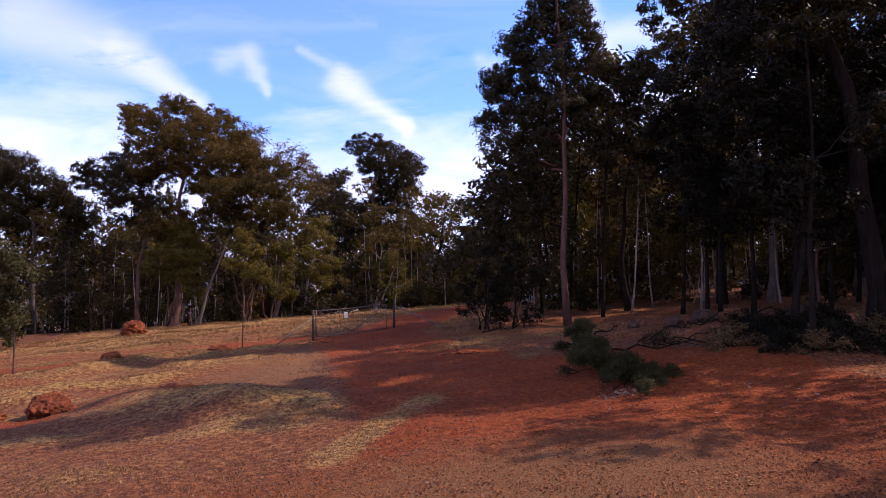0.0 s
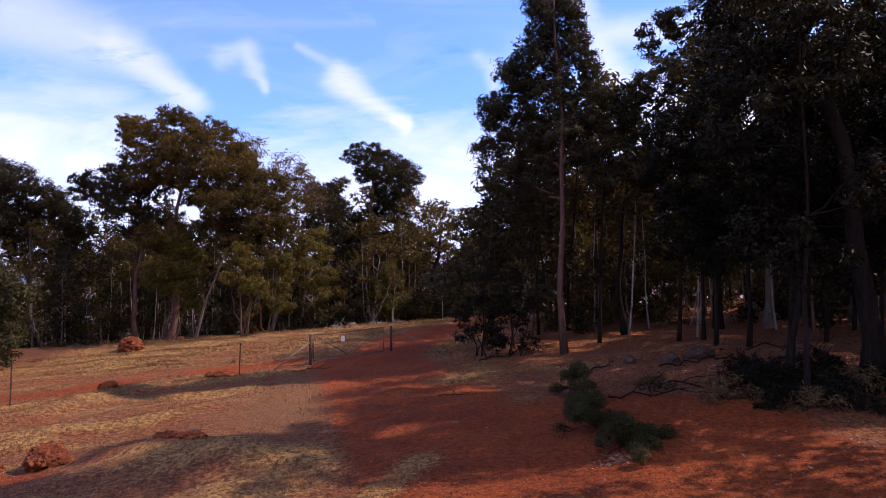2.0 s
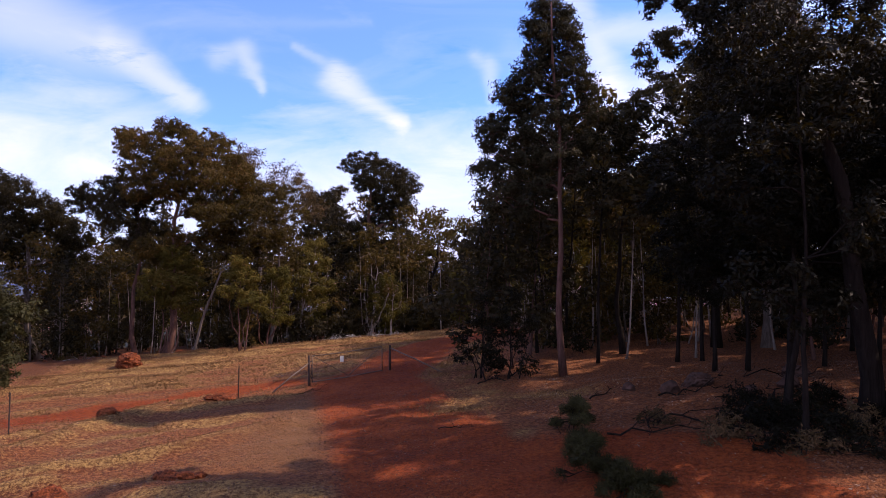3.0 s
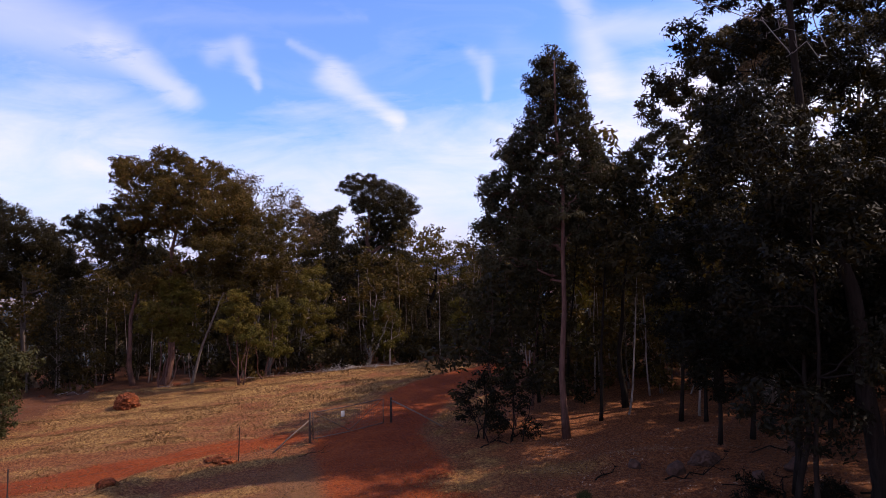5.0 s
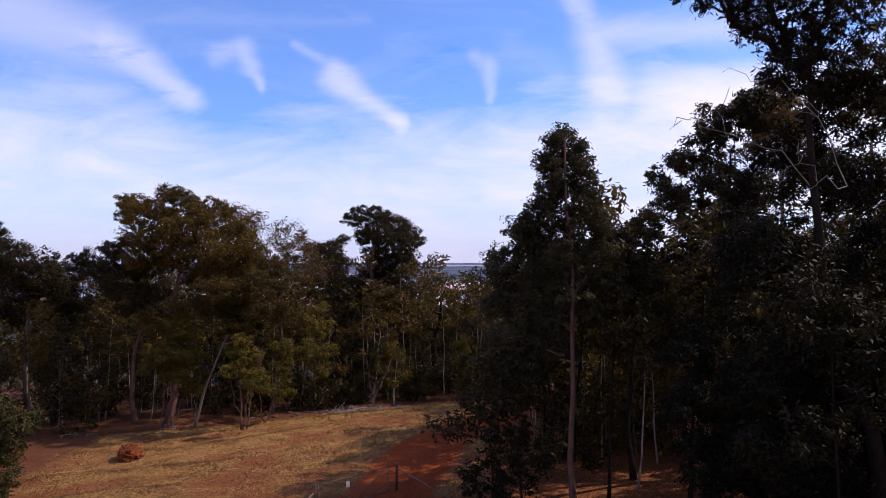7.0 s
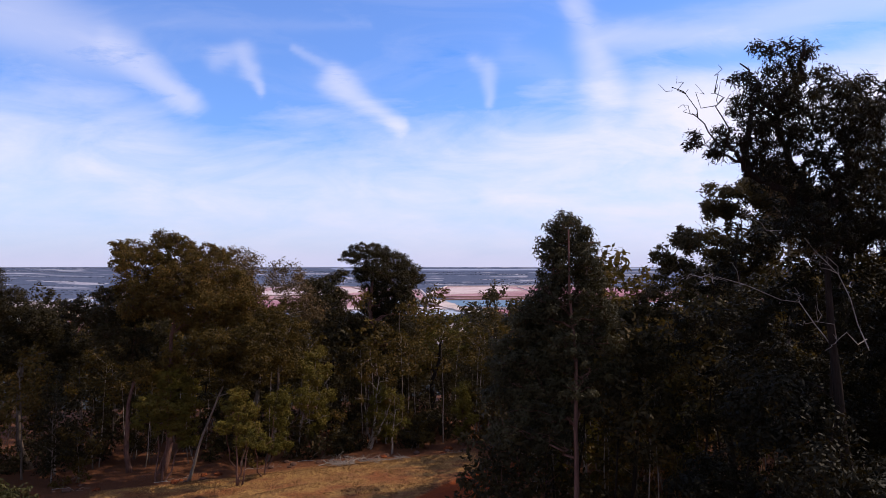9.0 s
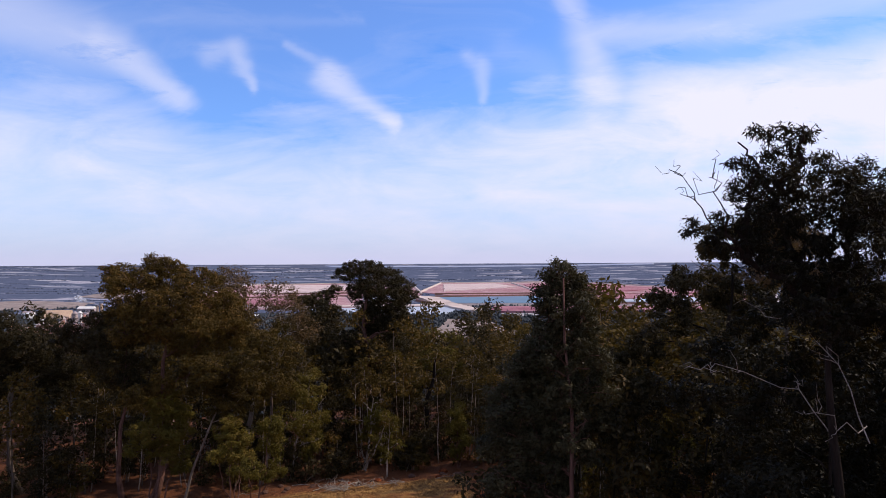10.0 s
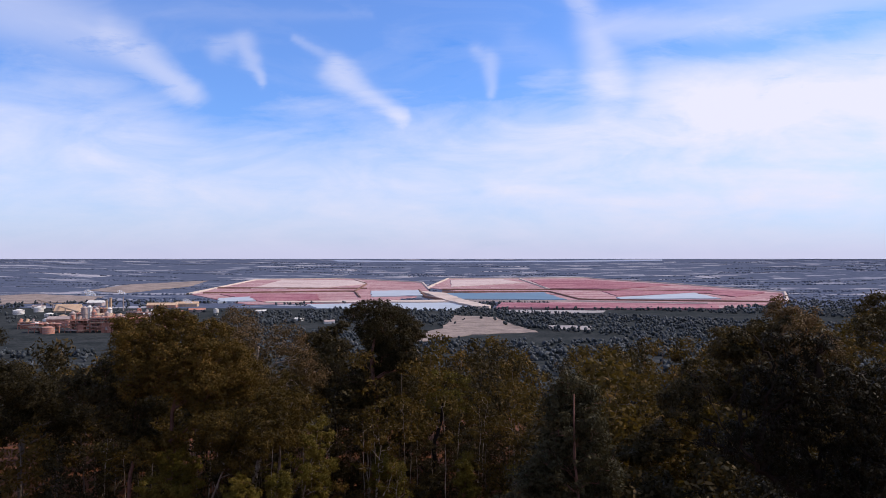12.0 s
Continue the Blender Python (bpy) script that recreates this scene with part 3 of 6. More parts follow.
        sh.out("bare_limb", bark_mat if high_up else M_DEAD, stem, "leafless dark twig" if high_up else "leafless grey dead limb")
    every = Shape()
    order = np.argsort([np.linalg.norm(c - tip * (1, 1, 0.8)) for c in cen])
    for i in order:
        c, r = cen[i], rad[i]
        arr = np.array(nodes)
        d = np.linalg.norm(arr - c, axis=1) + 2.0 * np.maximum(0, arr[:, 2] - c[2] + 0.5 * r)
        j = int(np.argmin(d))
        p, g = arr[j], min(width[j] * 0.75, girth * 0.45)
        limb = every if bushy else Shape()
        path = bent(rng, p, c, 5, sag=0.06 * np.linalg.norm(c - p), wob=0.06)
        rr = np.linspace(g, max(0.012, g * 0.35), 6)
        limb.tube(path, rr, 5)
        for a_, b_ in zip(path[2:], rr[2:]):
            nodes.append(a_), width.append(b_)
        for w in range(twigs):
            d = rng.normal(size=3)
            d *= r * 0.95 / np.linalg.norm(d)
            limb.tube(bent(rng, path[3 if w % 2 else 4], c + d, 4, wob=0.09), np.linspace(max(0.012, g * 0.3), 0.006, 5), 4)
        if not bushy:
            limb.out("limb", bark_mat, stem, smooth=True)
    if bushy:
        tagged(every.out("twig_mass", bark_mat, stem, smooth=True), kind="stuff")
    v, q = leaves(rng, cen, rad, cover, leaf, flat, spread, droop)
    mesh_ob("crown", v, [q], leaf_mat, root)
    return root


GUM = "tall gum tree with "
make_tree("gum_tree", (-22.3, 54.0), [(-3, 18, 0.7), (-2.1, 17.6, 1), (-2.7, 16.9, 0.9), (-1.4, 16.9, 1.1), (0.2, 18.4, 0.9), (1.3, 18.4, 0.8), (-0.3, 17.4, 0.9),
          (2.1, 17.6, 0.8), (3.8, 17.7, 0.8), (4.7, 17.4, 0.6), (3, 16.8, 1), (0.3, 16.2, 1.4), (2.1, 15.4, 1.4), (-1.4, 15.1, 1.3),
          (4.4, 15.9, 1.3), (5.7, 15.7, 0.9), (0.3, 14.1, 1.5), (2.6, 13.6, 1.5), (4.8, 14.1, 1.5), (-1.4, 13.3, 1.2), (6.3, 14.3, 1.3),
          (3.9, 12.2, 1.2), (6.4, 12.6, 1.2), (1.9, 12.1, 0.9), (0.3, 9.1, 1), (2.1, 9.9, 0.9), (-0.9, 8.6, 0.9)], M_LEAF_OLIVE, M_BARK_RED, 0.30,
          "big gum tree with a broad dark olive crown behind the clearing", 1, layers=2, cover=1.45)
make_tree("gum_tree", (-18.9, 50.5), [(1.6, 10.8, 1), (3.2, 10.6, 1.2), (4.9, 11.1, 1.1), (6.1, 10.8, 0.8), (3.8, 9, 1.1), (2.6, 9.3, 1), (5.2, 9.2, 1), (5.9, 12.4, 0.9),
          (1.4, 9.3, 0.8), (4.2, 7.7, 0.8), (6.3, 9.5, 0.7), (2.8, 7.9, 0.7)], M_LEAF_OLIVE, M_BARK_GREY, 0.12, "leaning gum tree with a yellow-green crown", 2, layers=2, cover=1.45)
make_tree("gum_tree", (-17.5, 62.5), [(-2.5, 17.0, 1.9), (0.2, 16.6, 2.0), (2.5, 15.6, 2.0), (4.2, 14.2, 1.7), (5.3, 12.8, 1.6), (-1.0, 14.0, 2.2),
          (1.8, 12.0, 2.2), (-3.2, 13.6, 1.9)], M_LEAF_BROWN, M_BARK_PALE, 0.28,
          "gum tree with thin brownish leaves and bare twigs", 3, cover=0.9, twigs=7)
make_tree("gum_tree", (-14.5, 56.0), [(1.6, 12.6, 1.2), (2.4, 11.2, 1.4), (0.8, 10.5, 1.3), (1.6, 9.0, 1.6)], M_LEAF_OLIVE, M_BARK_GREY, 0.18,
          "thin gum tree with olive leaves behind the saplings", 18, cover=1.2)
make_tree("gum_tree", (-25.0, 55.0), [(-4.3, 13.4, 0.8), (-3.2, 13.8, 0.9), (-1.8, 14.5, 0.9), (-0.5, 14.8, 0.8), (-4.2, 12.5, 0.6), (-2.7, 12.6, 1.1), (-1.1, 13, 1.2),
          (0.2, 13.1, 1), (-0.4, 11.4, 1.2), (-1.7, 11.2, 0.8), (0.9, 11.1, 0.8), (0.3, 9.8, 1), (-0.8, 9.6, 0.7), (1.2, 9.2, 0.7)], M_LEAF_DARK, M_BARK_RED, 0.24, GUM + "a bare brown lower trunk and dark crown", 4, top=(0.3, 0.2, 12.0), layers=2, cover=1.45)
make_tree("gum_tree", (-8.05, 67.5), [(-1.5, 17.3, 0.8), (-0.4, 17.9, 1), (1.1, 18, 1), (2.5, 17.2, 1.2), (4, 16.2, 1.2), (5, 15.2, 0.8), (3.2, 14.9, 1.4), (1.4, 16, 1.5),
          (-0.1, 15.9, 1.2), (0.8, 14.1, 1.3), (2.4, 13.3, 1.4), (4, 13.7, 1), (4.7, 12.9, 0.6), (0.6, 12, 1.2), (2.9, 11.7, 1.3),
          (-1.1, 11, 1.1), (-2.7, 9.4, 1.3), (0.1, 9.7, 1.3), (3.9, 10, 1.2), (2.4, 8.8, 1.2), (-1.1, 8.3, 1), (1.2, 7.1, 1.2)], M_LEAF_DARK, M_BARK_RED, 0.42,
          GUM + "a red-brown trunk and tufted dark crown", 5, top=(0.6, 2.4, 16), back=2.0, layers=2, cover=1.45)
make_tree("gum_tree", (-6.6, 58.6), [(0.7, 7.1, 0.7), (-0.3, 6.1, 0.6), (1.8, 6.1, 0.6), (-0.7, 4.6, 0.5), (1.3, 4.6, 0.7), (2.2, 4.6, 0.6)], M_LEAF_OLIVE, M_BARK_PALE, 0.13,
          "slim gum tree with three pale stems behind the heap of branches", 19, cover=1.4, stems=3, twigs=5)
make_tree("gum_tree", (-12.7, 75.0), [(1.4, 16.5, 0.6), (0.4, 15.9, 0.8), (-0.9, 15.6, 0.9), (-1.9, 15.1, 0.9), (-0.2, 14.4, 1.2), (1, 14, 0.9), (-1.5, 13.2, 1.2),
          (0.4, 12.5, 1.2), (-2.2, 11.3, 1.2), (-0.6, 10.1, 1.2), (1, 10.7, 1)], M_LEAF_DARK,
          M_BARK_DARK, 0.3, "dark gum tree with an open crown on the slope", 6, layers=2, cover=1.45)
make_tree("gum_tree", (-1.0, 66.0), [(-0.3, 10.9, 0.8), (1.1, 10.9, 0.9), (2.5, 10.6, 0.8), (3.2, 9.7, 0.5), (0, 9.4, 1.1), (1.6, 9.3, 1.1), (-0.8, 7.9, 1),
          (1, 7.4, 1.1), (2.7, 8.1, 0.9), (-1.4, 6.3, 1)], M_LEAF_LIGHT, M_BARK_DARK, 0.3, "low spreading gum tree with bent limbs and yellowish leaves", 7, cover=1.0, twigs=5)
make_tree("gum_tree", (-34.6, 58.0), [(-0.5, 14.2, 2.0), (-2.8, 14.0, 1.8), (1.6, 13.0, 1.8), (3.2, 11.0, 1.6), (-4.5, 12.5, 2.0), (1.4, 11.9, 1.8), (-1.0, 11.0, 2.2), (1.9, 9.7, 1.8), (-2.5, 9.3, 1.9)],
          M_LEAF_DARK, M_BARK_GREY, 0.3, "dark round-crowned gum tree at the wood's edge", 8)
make_tree("gum_tree", (-44.1, 64.0), [(1.5, 17.3, 1.6), (-0.6, 16.8, 2.7), (2.6, 14.1, 1.9), (0.5, 13.0, 2.4)], M_LEAF_DARK, M_BARK_GREY, 0.35,
          GUM + "a dense dark crown beyond the grass", 9)
make_tree("leafy_tree", (-23.3, 34.0), [(1.1, 4.9, 1.1), (2.1, 3.8, 1.0), (0.8, 2.8, 1.2), (2.3, 4.2, 0.7), (1.4, 1.3, 0.9), (-0.4, 4.2, 1.4),
          (-0.4, 2.2, 1.4)], M_FEATHER, M_BARK_GREY, 0.14, "bushy green tree with leaves down to the ground", 10, leaf=(0.2, 0.08), cover=2.0)
# saplings in front of the far trees
SAP = "slender gum sapling with several thin pale stems"
make_tree("gum_sapling", (-20.9, 51.0), [(0.6, 8.2, 0.6), (-0, 7.6, 0.8), (1.2, 7.1, 0.8), (-0.4, 6.3, 0.9), (0.8, 5.9, 0.9), (1.8, 5.9, 0.7), (0.1, 4.7, 0.8),
          (1.4, 4.4, 0.8), (1.8, 3.3, 0.5), (-0.9, 5, 0.6)], M_LEAF_LIGHT, M_BARK_RED,
          0.09, SAP, 11, stems=4, twigs=2, leaf=(0.17, 0.07), cover=1.7, spread=0.3, layers=2)
make_tree("gum_sapling", (-14.5, 48.0), [(0.1, 6.4, 0.6), (-0.3, 5.6, 0.7), (0.6, 5.2, 0.6), (-0.1, 4.3, 0.7), (0.8, 3.9, 0.6), (-0.8, 4.4, 0.5)], M_LEAF_LIGHT, M_BARK_RED, 0.07, SAP, 12,
          stems=4, twigs=2, leaf=(0.17, 0.07), cover=1.7, spread=0.3, layers=2)
make_tree("gum_sapling", (-13.2, 50.0), [(0.8, 5.5, 0.9), (0.3, 3.8, 0.9), (0.8, 2.6, 0.8)], M_LEAF_LIGHT, M_BARK_RED, 0.07, SAP, 13, stems=3, twigs=2, leaf=(0.17, 0.07), cover=1.7, spread=0.3, layers=2)
make_tree("gum_sapling", (-12.4, 57.0), [(1.5, 8.9, 0.6), (1, 8, 0.7), (1.9, 7.2, 0.8), (1.3, 6.1, 0.8), (2.2, 5.3, 0.7), (1, 4.6, 0.8), (2, 3.7, 0.7), (1.4, 2.5, 0.6)], M_LEAF_LIGHT, M_BARK_PALE,
          0.1, SAP, 14, twigs=2, leaf=(0.17, 0.07), cover=1.7, spread=0.3, layers=2)
make_tree("gum_sapling", (-5.2, 60.0), [(-0.3, 5.2, 0.7), (-1, 4.2, 0.7), (0.4, 4, 0.8), (-0.5, 3, 0.9), (0.7, 2.2, 0.8), (-0, 1.2, 0.8)], M_LEAF_LIGHT, M_BARK_PALE, 0.08, SAP, 15, stems=3, leaf=(0.17, 0.07), cover=1.7, spread=0.3, layers=2)
make_tree("gum_sapling", (1.3, 56.3), [(-0.1, 5.2, 0.6), (0.3, 4.1, 0.7), (-0.3, 3.6, 0.7), (0.5, 2.8, 0.7), (-0.1, 1.8, 0.6)], M_LEAF_LIGHT, M_BARK_RED, 0.06, SAP, 16, stems=2, leaf=(0.17, 0.07), cover=1.7, spread=0.3, layers=2)
make_tree("gum_sapling", (-2.2, 57.0), [(0.1, 2.4, 0.9), (-0.3, 1.6, 0.9), (0.5, 1.3, 0.8)], M_LEAF_OLIVE, M_BARK_GREY, 0.05, "rounded low gum bush", 17, stems=3)
# the near trees on the other side of the track
make_tree("gum_tree", (4.75, 27.0), [(-0.4, 15.3, 0.5), (-0.8, 15, 0.4), (0.1, 14.9, 0.5), (-0.5, 14.5, 0.6), (-1, 14.3, 0.5), (0.4, 14.4, 0.5), (-0, 13.9, 0.7),
          (-0.8, 13.6, 0.7), (0.5, 13.6, 0.5), (0.8, 13, 0.5), (-0.2, 13, 0.7), (-1, 12.8, 0.5), (0.4, 12.5, 0.6), (-0.5, 12.1, 0.7),
          (-1.4, 12.3, 0.5), (1.1, 12, 0.5), (-2, 11.8, 0.5), (-1.1, 11.5, 0.7), (0, 11.5, 0.7), (1.2, 11.5, 0.5), (-2.3, 11.3, 0.5),
          (-1.7, 10.8, 0.7), (-0.5, 10.6, 0.7), (0.7, 10.7, 0.6), (-2.6, 10.4, 0.6), (1.5, 10.6, 0.4), (-2.9, 9.8, 0.5), (-2, 9.8, 0.7),
          (-0.9, 9.7, 0.7), (0.5, 9.7, 0.7), (-3, 9.4, 0.3), (-2.4, 9, 0.6), (-1.3, 8.8, 0.7), (0, 8.8, 0.7), (1.2, 9.6, 0.5), (-3.1, 8.5, 0.6),
          (-2, 8, 0.7), (-0.7, 7.8, 0.6), (0.7, 8.2, 0.5), (-2.9, 7.3, 0.5), (-1.5, 6.9, 0.5), (-0.2, 6.7, 0.5)],
          M_LEAF_BLUE, M_BARK_RED, 0.14, "tall conical gum tree with a straight red-brown trunk", 20, leaf=(0.15, 0.055), cover=1.25, layers=2, top=(-0.3, 0, 15.0), depth=0.5, back=1.4, twigs=3,
          spread=0.31)
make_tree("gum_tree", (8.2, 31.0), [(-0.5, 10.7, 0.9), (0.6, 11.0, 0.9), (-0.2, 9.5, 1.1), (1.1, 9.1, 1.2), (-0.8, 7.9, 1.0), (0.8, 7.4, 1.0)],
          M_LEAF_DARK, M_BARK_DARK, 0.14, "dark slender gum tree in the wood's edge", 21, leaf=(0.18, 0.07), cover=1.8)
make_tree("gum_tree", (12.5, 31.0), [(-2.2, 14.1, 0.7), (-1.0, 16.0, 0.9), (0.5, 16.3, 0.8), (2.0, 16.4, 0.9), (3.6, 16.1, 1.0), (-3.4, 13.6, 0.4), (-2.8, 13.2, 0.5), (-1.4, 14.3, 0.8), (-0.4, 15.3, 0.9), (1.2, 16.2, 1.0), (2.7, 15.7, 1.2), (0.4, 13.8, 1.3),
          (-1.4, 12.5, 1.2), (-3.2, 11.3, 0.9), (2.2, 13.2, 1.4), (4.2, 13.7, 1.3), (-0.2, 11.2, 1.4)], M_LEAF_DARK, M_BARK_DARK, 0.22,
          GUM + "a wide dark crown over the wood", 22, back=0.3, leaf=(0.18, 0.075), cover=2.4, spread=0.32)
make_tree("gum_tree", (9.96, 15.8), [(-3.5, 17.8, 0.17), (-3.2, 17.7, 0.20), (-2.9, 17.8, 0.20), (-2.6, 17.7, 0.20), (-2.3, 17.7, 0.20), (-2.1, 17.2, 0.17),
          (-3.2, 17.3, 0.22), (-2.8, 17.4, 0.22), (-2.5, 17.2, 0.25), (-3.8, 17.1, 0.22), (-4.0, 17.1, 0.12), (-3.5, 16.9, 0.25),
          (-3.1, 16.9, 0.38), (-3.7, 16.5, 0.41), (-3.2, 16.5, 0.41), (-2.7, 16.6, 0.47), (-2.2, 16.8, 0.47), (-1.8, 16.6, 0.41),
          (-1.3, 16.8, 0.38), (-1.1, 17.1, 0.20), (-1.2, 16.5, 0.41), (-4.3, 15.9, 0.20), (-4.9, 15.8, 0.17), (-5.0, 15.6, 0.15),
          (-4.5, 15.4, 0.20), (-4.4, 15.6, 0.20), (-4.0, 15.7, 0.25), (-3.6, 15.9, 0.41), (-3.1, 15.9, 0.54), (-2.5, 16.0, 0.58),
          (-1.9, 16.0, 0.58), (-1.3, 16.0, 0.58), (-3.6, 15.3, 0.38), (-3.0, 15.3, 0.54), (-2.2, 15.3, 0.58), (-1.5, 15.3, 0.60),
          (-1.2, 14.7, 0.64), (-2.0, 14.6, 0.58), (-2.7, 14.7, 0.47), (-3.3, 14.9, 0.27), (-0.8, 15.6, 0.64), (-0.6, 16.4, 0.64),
          (-0.3, 14.7, 0.79), (-0.6, 13.9, 0.79), (-1.3, 13.9, 0.70), (-2.0, 13.8, 0.64), (-2.7, 13.9, 0.58)], M_LEAF_DARK_SHADED, M_BARK_DARK, 0.24,
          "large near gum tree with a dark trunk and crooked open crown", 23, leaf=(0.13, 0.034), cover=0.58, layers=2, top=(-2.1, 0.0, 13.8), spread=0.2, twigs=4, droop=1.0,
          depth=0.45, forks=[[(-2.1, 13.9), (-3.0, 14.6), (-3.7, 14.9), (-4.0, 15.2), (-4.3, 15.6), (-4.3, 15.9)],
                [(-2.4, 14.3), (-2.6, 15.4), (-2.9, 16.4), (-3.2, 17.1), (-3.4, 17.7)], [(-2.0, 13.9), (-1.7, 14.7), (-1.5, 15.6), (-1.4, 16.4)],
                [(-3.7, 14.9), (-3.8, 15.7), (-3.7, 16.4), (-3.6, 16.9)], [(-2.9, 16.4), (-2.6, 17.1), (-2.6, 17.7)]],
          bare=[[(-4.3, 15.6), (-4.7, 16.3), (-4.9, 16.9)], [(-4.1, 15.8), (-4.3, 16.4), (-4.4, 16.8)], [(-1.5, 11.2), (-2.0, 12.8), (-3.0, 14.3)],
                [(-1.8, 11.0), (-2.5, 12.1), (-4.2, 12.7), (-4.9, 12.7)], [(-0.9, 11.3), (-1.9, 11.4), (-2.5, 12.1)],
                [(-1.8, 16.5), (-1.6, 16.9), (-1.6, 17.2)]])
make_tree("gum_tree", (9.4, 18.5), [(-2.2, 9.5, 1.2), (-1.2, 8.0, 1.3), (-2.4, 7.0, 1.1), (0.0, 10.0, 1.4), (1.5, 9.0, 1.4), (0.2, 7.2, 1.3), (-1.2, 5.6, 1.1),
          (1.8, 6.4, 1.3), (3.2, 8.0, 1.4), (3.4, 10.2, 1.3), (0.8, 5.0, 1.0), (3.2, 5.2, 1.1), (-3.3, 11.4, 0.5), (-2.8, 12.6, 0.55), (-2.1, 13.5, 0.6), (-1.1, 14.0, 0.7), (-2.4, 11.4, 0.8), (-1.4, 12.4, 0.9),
          (0.0, 13.3, 1.0), (0.8, 14.0, 0.8), (-0.2, 11.6, 1.1), (1.2, 12.0, 1.1), (2.4, 13.0, 1.1), (2.6, 11.6, 1.1)], M_LEAF_DARK_SHADED, M_BARK_DARK, 0.10,
          "dense gum tree hanging over the wood's edge, its leaves darkened for shade", 26, leaf=(0.15, 0.055), cover=1.7)
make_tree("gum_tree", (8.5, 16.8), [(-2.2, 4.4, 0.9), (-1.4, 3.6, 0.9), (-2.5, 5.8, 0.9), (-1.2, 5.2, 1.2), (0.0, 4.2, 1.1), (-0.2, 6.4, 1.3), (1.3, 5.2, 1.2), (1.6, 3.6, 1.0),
          (2.6, 4.4, 1.1), (2.8, 6.2, 1.2), (0.6, 7.8, 1.2), (-1.6, 7.2, 1.1), (2.2, 7.6, 1.2)], M_LEAF_DARK_SHADED, M_BARK_DARK, 0.09,
          "leafy gum tree with low hanging branches, its leaves darkened for shade", 27, leaf=(0.14, 0.05), cover=1.7)
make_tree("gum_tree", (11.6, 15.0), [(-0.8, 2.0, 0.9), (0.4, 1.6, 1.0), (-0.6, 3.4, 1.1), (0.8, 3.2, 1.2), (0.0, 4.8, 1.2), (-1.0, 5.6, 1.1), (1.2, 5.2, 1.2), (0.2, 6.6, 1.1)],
          M_LEAF_DARK_SHADED, M_BARK_DARK, 0.09, "young gum tree leafy to the ground, its leaves darkened for shade", 28, leaf=(0.14, 0.05), cover=1.7)
make_tree("gum_tree", (14.3, 30.0), [(-0.1, 17.1, 0.7), (0.5, 16.9, 0.7), (-0.4, 16.0, 0.9), (0.8, 15.6, 1.1), (-0.7, 14.6, 1.0), (1.2, 14.1, 1.2)],
          M_LEAF_BROWN, M_BARK_GREY, 0.2, GUM + "a tufted brownish top", 24, leaf=(0.18, 0.06), cover=1.4)
make_tree("gum_tree", (18.1, 30.0), [(-0.3, 17.2, 0.7), (0.3, 16.7, 0.9), (-0.9, 16.0, 0.8), (0.1, 15.3, 1.1), (1.0, 16.3, 1.0)],
          M_LEAF_DARK, M_BARK_GREY, 0.2, GUM + "a small dark tufted top", 25, leaf=(0.18, 0.06), cover=1.4)

# the wood: a few kinds of slim tree, set many times
rng0 = np.random.default_rng(77)


def wood_kind(name, seed, high, low, wide, leaf_mat, bark_mat, girth, label, leaf, cover, count, stems=1):
    r = np.random.default_rng(seed)
    blobs = []
    for i in range(count):
        k = (i + 0.5) / count
        z = low + (high - low) * k
        env = wide * (0.55 + 0.9 * math.sin(math.pi * min(1, k * 0.85 + 0.12)) - 0.5 * k)
        rad = max(0.5, wide * r.uniform(0.42, 0.68))
        blobs.append((r.uniform(-1, 1) * env, z - rad * 0.5, rad))
    ob = make_tree(name, (0, -40 - seed), blobs, leaf_mat, bark_mat, girth, label, seed, leaf=leaf, cover=cover, depth=1.3, stems=stems, twigs=1 if leaf[0] < 0.3 else 0, bushy=high < 10)
    tagged(ob, group="trees of the wood")
    return ob


